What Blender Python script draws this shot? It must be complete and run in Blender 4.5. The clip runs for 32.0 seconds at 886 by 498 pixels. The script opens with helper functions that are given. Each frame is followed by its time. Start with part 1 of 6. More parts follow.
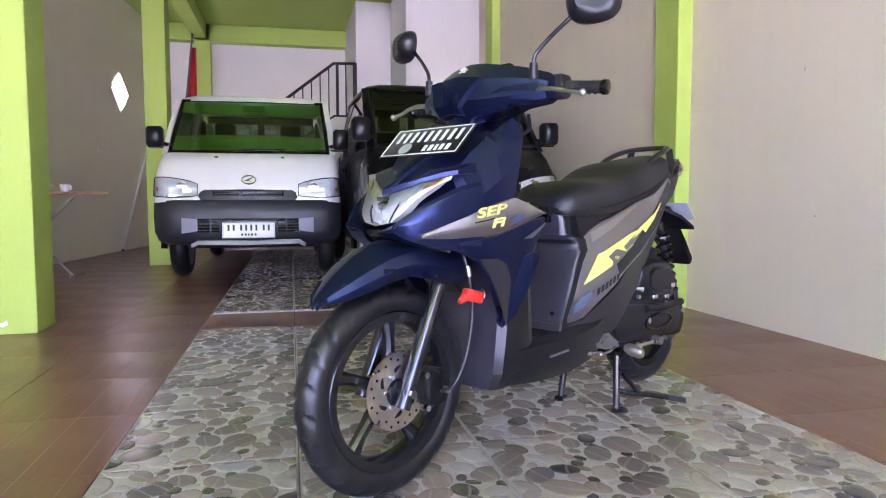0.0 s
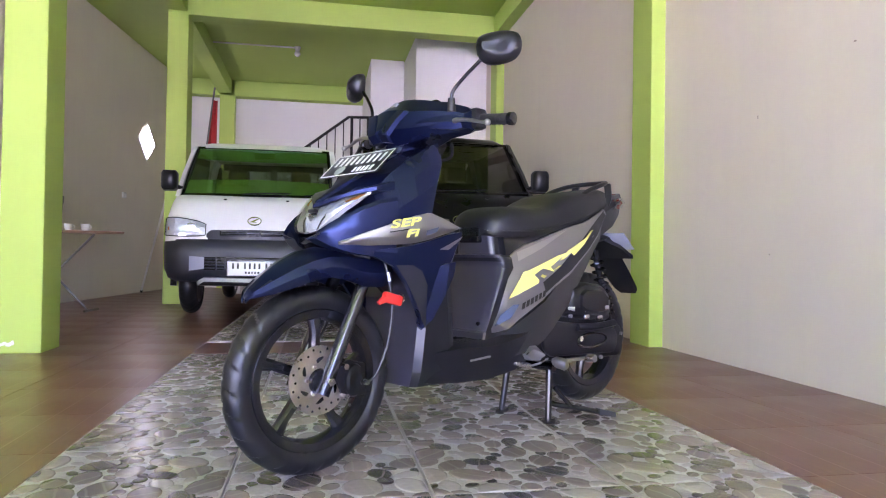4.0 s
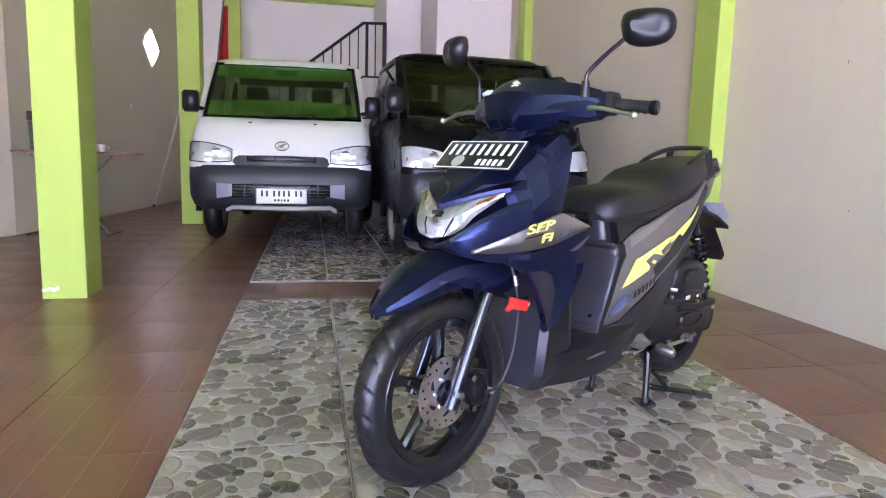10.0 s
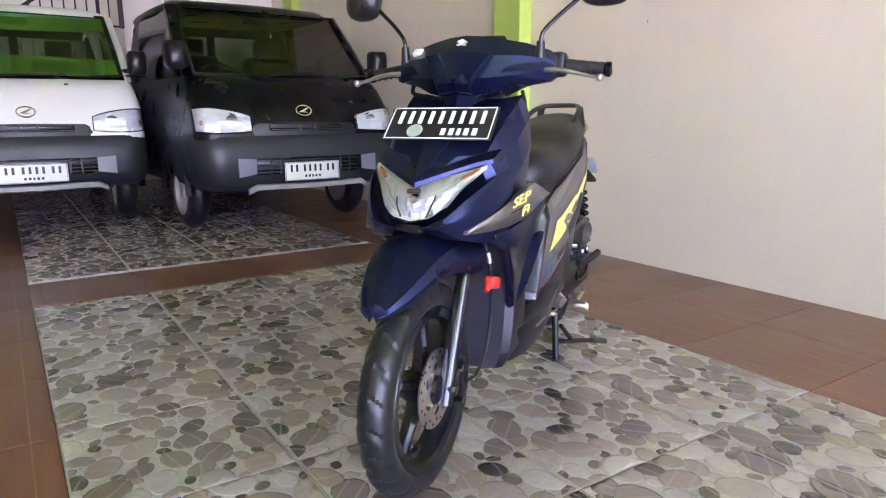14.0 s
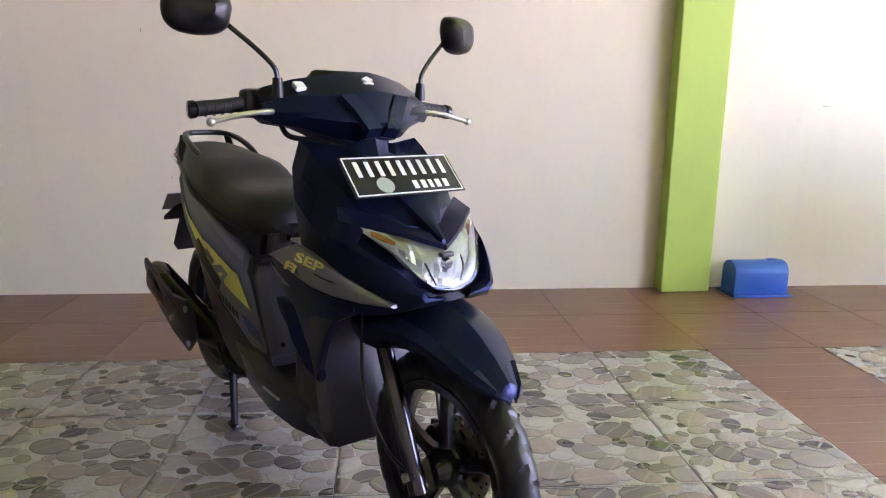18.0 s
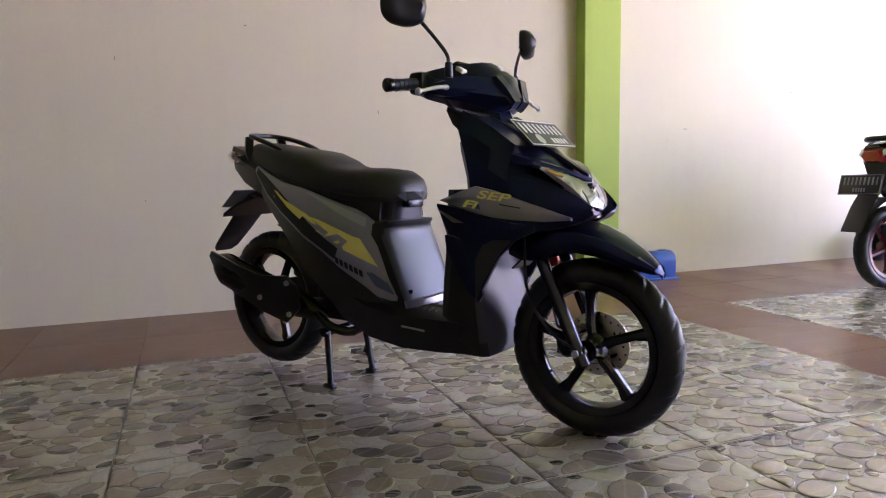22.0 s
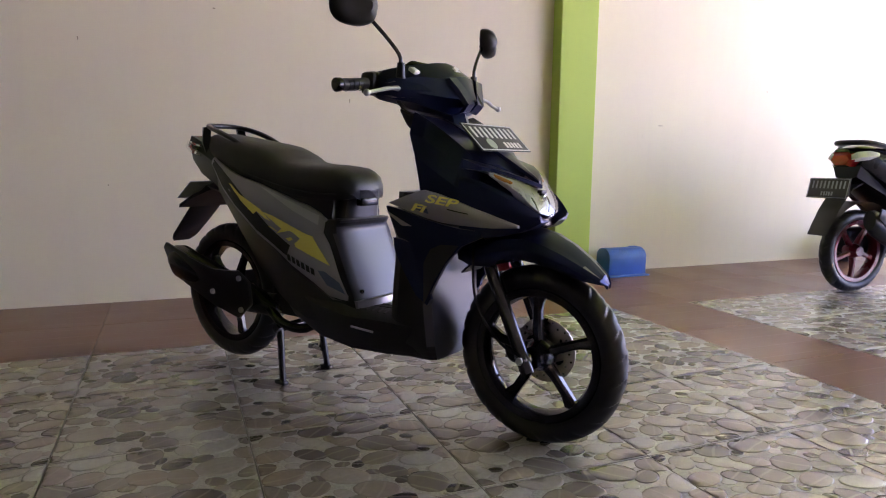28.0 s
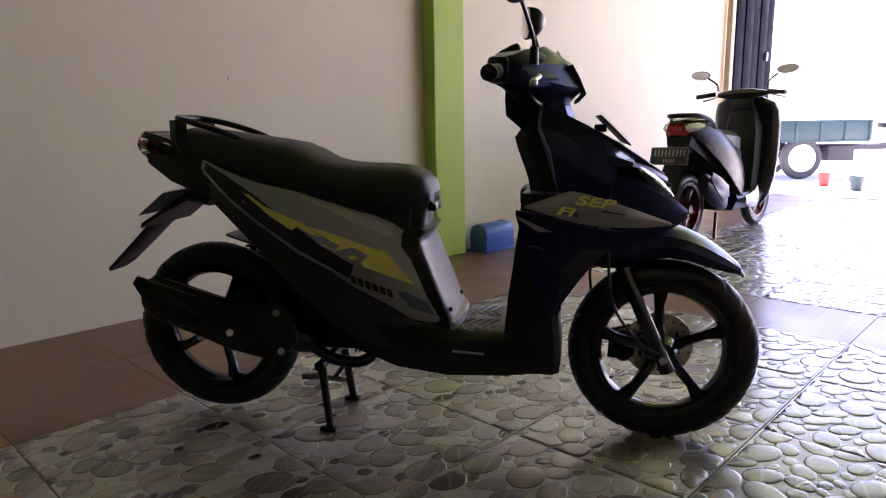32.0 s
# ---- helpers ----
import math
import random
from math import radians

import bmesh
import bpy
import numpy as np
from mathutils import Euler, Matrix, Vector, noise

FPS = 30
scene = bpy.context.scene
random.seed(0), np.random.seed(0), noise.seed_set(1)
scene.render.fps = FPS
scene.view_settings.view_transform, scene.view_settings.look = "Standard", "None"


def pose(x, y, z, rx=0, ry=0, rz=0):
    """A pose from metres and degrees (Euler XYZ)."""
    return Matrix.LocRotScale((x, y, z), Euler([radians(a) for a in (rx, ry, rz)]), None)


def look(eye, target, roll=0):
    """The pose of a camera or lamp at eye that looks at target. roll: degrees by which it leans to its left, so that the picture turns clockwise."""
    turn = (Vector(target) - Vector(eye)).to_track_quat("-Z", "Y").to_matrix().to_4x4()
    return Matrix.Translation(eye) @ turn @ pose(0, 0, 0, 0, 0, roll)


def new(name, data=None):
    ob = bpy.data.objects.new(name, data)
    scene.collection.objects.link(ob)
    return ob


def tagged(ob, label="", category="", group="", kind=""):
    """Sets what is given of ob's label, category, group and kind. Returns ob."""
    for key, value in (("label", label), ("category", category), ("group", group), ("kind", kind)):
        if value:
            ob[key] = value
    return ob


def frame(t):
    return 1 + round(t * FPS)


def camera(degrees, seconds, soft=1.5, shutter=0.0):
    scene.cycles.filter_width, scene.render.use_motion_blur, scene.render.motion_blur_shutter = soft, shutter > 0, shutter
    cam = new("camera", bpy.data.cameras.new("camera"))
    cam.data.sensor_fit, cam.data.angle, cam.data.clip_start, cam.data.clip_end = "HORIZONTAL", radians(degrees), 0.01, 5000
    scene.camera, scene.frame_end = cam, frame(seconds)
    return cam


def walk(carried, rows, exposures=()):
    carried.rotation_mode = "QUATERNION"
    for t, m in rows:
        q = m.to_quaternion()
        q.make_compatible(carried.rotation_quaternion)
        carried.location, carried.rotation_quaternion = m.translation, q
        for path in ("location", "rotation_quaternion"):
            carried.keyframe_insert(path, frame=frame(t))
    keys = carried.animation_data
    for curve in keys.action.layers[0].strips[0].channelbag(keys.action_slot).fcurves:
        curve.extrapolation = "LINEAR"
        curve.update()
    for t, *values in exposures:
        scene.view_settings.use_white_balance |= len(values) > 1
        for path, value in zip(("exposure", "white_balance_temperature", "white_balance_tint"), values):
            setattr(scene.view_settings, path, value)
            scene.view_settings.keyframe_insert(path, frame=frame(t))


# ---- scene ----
cam = camera(67.3, 32.0, soft=1.1)
PATH = [
    (0, (-0.509, 0.116, 0.689), (-0.066, 2.061, 0.55), -0.1),
    (0.5, (-0.453, 0.06, 0.663), (-0.055, 2.018, 0.577), 0.1),
    (1, (-0.395, 0.013, 0.619), (0.034, 1.963, 0.519), 2.3),
    (1.5, (-0.355, -0.048, 0.596), (0.046, 1.911, 0.629), 0.1),
    (2, (-0.318, -0.099, 0.579), (0.044, 1.868, 0.587), 1.3),
    (2.5, (-0.302, -0.126, 0.573), (0.062, 1.841, 0.584), 1.5),
    (3, (-0.287, -0.144, 0.572), (0.083, 1.822, 0.589), 0.6),
    (3.5, (-0.282, -0.16, 0.574), (0.082, 1.807, 0.615), 0.5),
    (5.5, (-0.296, -0.151, 0.587), (0.058, 1.817, 0.546), 3.7),
    (6, (-0.322, -0.13, 0.6), (-0.002, 1.844, 0.56), 4.3),
    (6.5, (-0.341, -0.098, 0.603), (-0.016, 1.874, 0.542), 4.1),
    (7, (-0.36, -0.074, 0.612), (-0.055, 1.903, 0.575), 3.7),
    (7.5, (-0.387, -0.056, 0.623), (-0.068, 1.919, 0.588), 3.4),
    (8, (-0.415, -0.015, 0.626), (-0.095, 1.959, 0.594), 1.9),
    (8.5, (-0.459, 0.031, 0.661), (-0.118, 1.998, 0.546), 1.5),
    (9, (-0.47, 0.055, 0.831), (-0.173, 2.024, 0.645), 0.6),
    (9.5, (-0.517, 0.046, 0.863), (-0.235, 2.008, 0.602), 0.5),
    (10, (-0.603, 0.06, 0.834), (-0.217, 2.003, 0.559), 1.5),
    (10.5, (-0.729, 0.096, 0.82), (-0.245, 2.017, 0.548), 1.4),
    (11, (-0.826, 0.16, 0.812), (-0.225, 2.037, 0.47), 2.4),
    (11.5, (-0.878, 0.195, 0.819), (-0.184, 2.044, 0.508), 1.9),
    (12, (-0.911, 0.217, 0.806), (-0.179, 2.055, 0.514), 1.2),
    (12.5, (-0.926, 0.228, 0.821), (-0.161, 2.054, 0.535), 0.6),
    (13, (-0.982, 0.233, 0.828), (-0.156, 2.028, 0.519), 0.4),
    (13.5, (-1.034, 0.271, 0.854), (-0.137, 2.025, 0.511), -0.7),
    (14, (-1.041, 0.43, 0.864), (0.036, 2.067, 0.464), -0.3),
    (14.5, (-1.078, 0.557, 0.873), (0.127, 2.101, 0.466), 0.2),
    (15, (-1.219, 0.658, 0.918), (0.205, 1.969, 0.418), 2.6),
    (15.5, (-1.303, 0.83, 0.95), (0.253, 1.985, 0.454), 1.5),
    (17.5, (-1.557, 1.601, 0.959), (0.385, 1.828, 0.538), -1.4),
    (18, (-1.56, 1.783, 0.97), (0.392, 1.619, 0.565), 0.6),
    (18.5, (-1.6, 2.0, 0.942), (0.315, 1.579, 0.549), -1.3),
    (19, (-1.578, 2.139, 0.905), (0.336, 1.721, 0.5), -1.5),
    (19.5, (-1.514, 2.296, 0.879), (0.371, 1.743, 0.505), -1.4),
    (20, (-1.537, 2.425, 0.826), (0.347, 1.82, 0.535), -0.8),
    (20.5, (-1.704, 2.582, 0.781), (0.177, 1.938, 0.56), -0.8),
    (21, (-1.797, 2.681, 0.735), (0.077, 2.038, 0.465), -1.4),
    (21.5, (-1.847, 2.713, 0.728), (0.015, 2.03, 0.468), -0.8),
    (22, (-1.841, 2.692, 0.734), (0.017, 1.984, 0.51), -1.0),
    (22.5, (-1.821, 2.659, 0.736), (0.027, 1.924, 0.528), -0.8),
    (23, (-1.806, 2.638, 0.738), (0.029, 1.874, 0.523), -0.9),
    (23.5, (-1.798, 2.618, 0.743), (0.044, 1.863, 0.552), -1.2),
    (24, (-1.795, 2.596, 0.745), (0.045, 1.836, 0.546), -0.5),
    (24.5, (-1.81, 2.59, 0.747), (0.043, 1.867, 0.547), -0.6),
    (25, (-1.827, 2.577, 0.761), (0.021, 1.843, 0.552), -0.7),
    (25.5, (-1.844, 2.56, 0.764), (0.027, 1.875, 0.589), 0.8),
    (27.5, (-1.835, 2.46, 0.762), (0.019, 1.74, 0.548), 1.8),
    (28, (-1.858, 2.586, 0.789), (-0.022, 1.843, 0.513), 0.7),
    (28.5, (-1.818, 2.712, 0.836), (-0.03, 1.88, 0.503), -1.1),
    (29, (-1.725, 2.819, 0.869), (-0.007, 1.853, 0.525), -0.3),
    (29.5, (-1.605, 2.966, 0.896), (0.057, 1.919, 0.522), 0.4),
    (30, (-1.523, 3.115, 0.909), (0.029, 1.913, 0.527), 0.0),
    (30.5, (-1.407, 3.188, 0.895), (0.128, 1.967, 0.506), -1.0),
    (31, (-1.225, 3.218, 0.858), (0.269, 1.968, 0.403), -0.7),
    (31.5, (-1.143, 3.262, 0.872), (0.317, 1.971, 0.421), -0.8),
    (32, (-1.073, 3.322, 0.859), (0.288, 1.904, 0.493), -0.9),
]

EXPO = [(0.0, 4.3, 5800, 47), (8.0, 4.3, 5800, 47), (13.0, 4.38, 5950, 46), (15.5, 4.35, 6000, 47), (17.5, 4.12, 6000, 48), (19.0, 4.0, 6050, 49),
        (23.0, 3.5, 6150, 50), (27.5, 3.48, 6200, 50), (29.0, 3.3, 6250, 48), (31.0, 2.93, 6350, 48), (32.0, 2.85, 6450, 48)]
walk(cam, [(t, look(eye, target, roll)) for t, eye, target, roll in PATH], exposures=EXPO)

# ---- daylight: hazy sky and a soft high sun over the street ----
world = bpy.data.worlds.new("sky")
scene.world = world
world.use_nodes = True
wn = world.node_tree.nodes
wn.clear()
sky = wn.new("ShaderNodeTexSky")
sky.sky_type, sky.sun_disc = "NISHITA", False
sky.sun_elevation, sky.sun_rotation = radians(58), radians(150)
sky.dust_density, sky.air_density = 1.0, 1.0
wbg = wn.new("ShaderNodeBackground")
wbg.inputs["Strength"].default_value = 0.15
wout = wn.new("ShaderNodeOutputWorld")
world.node_tree.links.new(sky.outputs["Color"], wbg.inputs["Color"])
world.node_tree.links.new(wbg.outputs["Background"], wout.inputs["Surface"])
sun = new("sun", bpy.data.lights.new("sun", "SUN"))
sun.data.energy, sun.data.angle, sun.data.color = 5.0, radians(3), (1.0, 0.96, 0.9)
sun.matrix_basis = look((0, 0, 20), (0 - 20 * 0.45, 20 * 0.55, 20 - 20 * 1.35))

# ---- materials ----
def node_mat(name):
    m = bpy.data.materials.new(name)
    m.use_nodes = True
    nt = m.node_tree
    return m, nt, nt.nodes["Principled BSDF"]


def noise_tex(nt, scale, detail=4.0, coord="Object", stretch=None, rough=0.55):
    tc = nt.nodes.new("ShaderNodeTexCoord")
    src = tc.outputs[coord]
    if stretch:
        mp = nt.nodes.new("ShaderNodeMapping")
        mp.inputs["Scale"].default_value = stretch
        nt.links.new(src, mp.inputs["Vector"])
        src = mp.outputs["Vector"]
    n = nt.nodes.new("ShaderNodeTexNoise")
    n.inputs["Scale"].default_value, n.inputs["Detail"].default_value, n.inputs["Roughness"].default_value = scale, detail, rough
    nt.links.new(src, n.inputs["Vector"])
    return n.outputs["Fac"]


def mixc(nt, fac, a, b, mode="MIX"):
    x = nt.nodes.new("ShaderNodeMix")
    x.data_type, x.blend_type = "RGBA", mode
    for sock, val in ((x.inputs[0], fac), (x.inputs[6], a), (x.inputs[7], b)):
        if isinstance(val, (int, float)):
            sock.default_value = val
        elif isinstance(val, tuple):
            sock.default_value = (*val, 1.0)
        else:
            nt.links.new(val, sock)
    return x.outputs[2]


def remap(nt, val, a, b, c=0.0, d=1.0):
    r = nt.nodes.new("ShaderNodeMapRange")
    nt.links.new(val, r.inputs[0])
    for i, v in enumerate((a, b, c, d)):
        r.inputs[i + 1].default_value = v
    return r.outputs[0]


def bumped(nt, bsdf, height, strength, dist):
    b = nt.nodes.new("ShaderNodeBump")
    b.inputs["Strength"].default_value, b.inputs["Distance"].default_value = strength, dist
    nt.links.new(height, b.inputs["Height"])
    nt.links.new(b.outputs["Normal"], bsdf.inputs["Normal"])


def surf(name, col, rough=0.5, metal=0.0, var=0.18, scale=6.0, fine=90.0, bump=0.0, coat=0.0, rvar=0.12, spec=0.5):
    """A painted, moulded or metal surface: mottled at two scales, with uneven gloss and a fine grain."""
    m, nt, b = node_mat(name)
    big, small = noise_tex(nt, scale), noise_tex(nt, fine, 3.0)
    dark = tuple(c * (1 - var) for c in col)
    light = tuple(min(1.0, c * (1 + var * 0.6)) for c in col)
    c = mixc(nt, remap(nt, big, 0.3, 0.7), dark, light)
    c = mixc(nt, remap(nt, small, 0.35, 0.75, 0.0, var), c, tuple(x * 0.75 for x in col))
    nt.links.new(c, b.inputs["Base Color"])
    nt.links.new(remap(nt, big, 0.3, 0.7, max(0.02, rough - rvar), min(1.0, rough + rvar)), b.inputs["Roughness"])
    b.inputs["Metallic"].default_value = metal
    b.inputs["Specular IOR Level"].default_value = spec
    if coat:
        b.inputs["Coat Weight"].default_value, b.inputs["Coat Roughness"].default_value = coat, 0.06
    if bump:
        bumped(nt, b, small, 0.6, bump)
    return m


def wall_paint(name, col, stain=(0.45, 0.38, 0.3), amount=0.25):
    """Roller-painted plaster: faint patches, scuffs and hairline trowel relief."""
    m, nt, b = node_mat(name)
    big, mid, fine = noise_tex(nt, 0.8, 5.0), noise_tex(nt, 5.0, 6.0, rough=0.7), noise_tex(nt, 140.0, 3.0)
    streak = noise_tex(nt, 3.0, 5.0, stretch=(3.0, 3.0, 0.25))
    c = mixc(nt, remap(nt, big, 0.3, 0.7), tuple(x * 0.93 for x in col), col)
    c = mixc(nt, remap(nt, streak, 0.5, 0.8, 0.0, amount * 0.5), c, tuple(x * 0.8 for x in col))
    c = mixc(nt, remap(nt, mid, 0.68, 0.8, 0.0, amount), c, stain)
    nt.links.new(c, b.inputs["Base Color"])
    b.inputs["Roughness"].default_value = 0.62
    b.inputs["Specular IOR Level"].default_value = 0.35
    both = nt.nodes.new("ShaderNodeMath")
    both.operation = "MULTIPLY_ADD"
    nt.links.new(mid, both.inputs[0])
    both.inputs[1].default_value = 2.0
    nt.links.new(fine, both.inputs[2])
    bumped(nt, b, both.outputs[0], 0.35, 0.0015)
    return m


def glass_mat(name, tint=(0.9, 0.95, 0.93), ior=1.5, rough=0.0, sheen=(1, 1, 1)):
    """A pane: clear, with a mirror-like gloss that grows towards a grazing view."""
    m = bpy.data.materials.new(name)
    m.use_nodes = True
    nt = m.node_tree
    nt.nodes.clear()
    out, mix = nt.nodes.new("ShaderNodeOutputMaterial"), nt.nodes.new("ShaderNodeMixShader")
    fr, tr, gl = nt.nodes.new("ShaderNodeFresnel"), nt.nodes.new("ShaderNodeBsdfTransparent"), nt.nodes.new("ShaderNodeBsdfGlossy")
    fr.inputs["IOR"].default_value = ior
    tr.inputs["Color"].default_value = (*tint, 1)
    gl.inputs["Roughness"].default_value = rough
    gl.inputs["Color"].default_value = (*sheen, 1)
    nt.links.new(fr.outputs[0], mix.inputs[0])
    nt.links.new(tr.outputs[0], mix.inputs[1])
    nt.links.new(gl.outputs[0], mix.inputs[2])
    nt.links.new(mix.outputs[0], out.inputs["Surface"])
    return m


def glow(name, col, strength):
    m, nt, b = node_mat(name)
    b.inputs["Base Color"].default_value = (*col, 1)
    b.inputs["Emission Color"].default_value = (*col, 1)
    b.inputs["Emission Strength"].default_value = strength
    return m


def brown_tile():
    """Glazed terracotta-brown tile in four reeded strips, with fine streaks and a worn gloss."""
    m, nt, b = node_mat("brown_tile")
    rnd = nt.nodes.new("ShaderNodeObjectInfo")
    tc = nt.nodes.new("ShaderNodeTexCoord")
    sep = nt.nodes.new("ShaderNodeSeparateXYZ")
    nt.links.new(tc.outputs["Object"], sep.inputs[0])
    saw = nt.nodes.new("ShaderNodeMath")
    saw.operation = "PINGPONG"
    nt.links.new(sep.outputs["X"], saw.inputs[0])
    saw.inputs[1].default_value = 0.0625
    line = remap(nt, saw.outputs[0], 0.0595, 0.0622)
    big, mid = noise_tex(nt, 2.0, 4.0), noise_tex(nt, 26.0, 5.0)
    grain = noise_tex(nt, 9.0, 6.0, stretch=(6.0, 0.4, 1.0), rough=0.7)
    c = mixc(nt, remap(nt, grain, 0.3, 0.7), (0.181, 0.074, 0.044), (0.227, 0.099, 0.061))
    c = mixc(nt, remap(nt, rnd.outputs["Random"], 0.0, 1.0, 0.0, 0.4), c, (0.168, 0.074, 0.047))
    c = mixc(nt, remap(nt, mid, 0.58, 0.8, 0.0, 0.22), c, (0.33, 0.19, 0.135))
    fade = nt.nodes.new("ShaderNodeMath")
    fade.operation = "MULTIPLY"
    nt.links.new(line, fade.inputs[0])
    nt.links.new(remap(nt, big, 0.35, 0.65, 0.15, 0.6), fade.inputs[1])
    c = mixc(nt, fade.outputs[0], c, (0.40, 0.25, 0.18))
    nt.links.new(c, b.inputs["Base Color"])
    nt.links.new(remap(nt, big, 0.3, 0.7, 0.26, 0.38), b.inputs["Roughness"])
    b.inputs["Specular IOR Level"].default_value = 0.5
    bumped(nt, b, line, 0.3, 0.0015)
    return m


def pebble_mat():
    """River pebbles: grey, tan, cream and near-black, each with its own veins."""
    m, nt, b = node_mat("pebble")
    geo = nt.nodes.new("ShaderNodeNewGeometry")
    ramp = nt.nodes.new("ShaderNodeValToRGB")
    ramp.color_ramp.interpolation = "CONSTANT"
    cols = [(0.0, (0.190, 0.153, 0.143)), (0.15, (0.269, 0.220, 0.206)), (0.29, (0.072, 0.060, 0.062)), (0.40, (0.324, 0.259, 0.237)), (0.52, (0.210, 0.169, 0.158)),
            (0.66, (0.404, 0.350, 0.330)), (0.78, (0.122, 0.100, 0.098)), (0.87, (0.489, 0.447, 0.438))]
    e = ramp.color_ramp.elements
    e[0].position, e[0].color = 0.0, (*cols[0][1], 1)
    e[1].position, e[1].color = cols[1][0], (*cols[1][1], 1)
    for p, c in cols[2:]:
        k = e.new(p)
        k.color = (*c, 1)
    nt.links.new(geo.outputs["Random Per Island"], ramp.inputs[0])
    tc = nt.nodes.new("ShaderNodeTexCoord")
    rot = nt.nodes.new("ShaderNodeVectorRotate")
    rot.rotation_type = "Z_AXIS"
    nt.links.new(tc.outputs["Object"], rot.inputs["Vector"])
    nt.links.new(remap(nt, geo.outputs["Random Per Island"], 0, 1, 0, 25), rot.inputs["Angle"])
    wave = nt.nodes.new("ShaderNodeTexWave")
    wave.inputs["Scale"].default_value, wave.inputs["Distortion"].default_value, wave.inputs["Detail"].default_value = 7.0, 3.0, 3.0
    nt.links.new(rot.outputs[0], wave.inputs["Vector"])
    vein = remap(nt, wave.outputs["Fac"], 0.91, 0.99, 0.0, 0.3)
    mott = noise_tex(nt, 60.0, 5.0)
    c = mixc(nt, remap(nt, mott, 0.3, 0.7, 0.0, 0.5), ramp.outputs[0], mixc(nt, 0.45, ramp.outputs[0], (0.12, 0.1, 0.09)))
    c = mixc(nt, vein, c, (0.45, 0.41, 0.35))
    nt.links.new(c, b.inputs["Base Color"])
    b.inputs["Roughness"].default_value = 0.27
    b.inputs["Specular IOR Level"].default_value = 0.85
    b.inputs["Coat Weight"].default_value, b.inputs["Coat Roughness"].default_value = 0.42, 0.2
    return m


def sand_mat():
    m, nt, b = node_mat("tile_ground")
    fine, mid = noise_tex(nt, 130.0, 3.0), noise_tex(nt, 22.0, 4.0)
    c = mixc(nt, remap(nt, fine, 0.35, 0.65), (0.252, 0.221, 0.206), (0.393, 0.352, 0.331))
    c = mixc(nt, remap(nt, mid, 0.5, 0.8, 0.0, 0.4), c, (0.3, 0.27, 0.24))
    nt.links.new(c, b.inputs["Base Color"])
    nt.links.new(remap(nt, mid, 0.3, 0.7, 0.26, 0.40), b.inputs["Roughness"])
    b.inputs["Specular IOR Level"].default_value = 0.85
    b.inputs["Coat Weight"].default_value, b.inputs["Coat Roughness"].default_value = 0.36, 0.22
    bumped(nt, b, fine, 0.4, 0.0012)
    return m


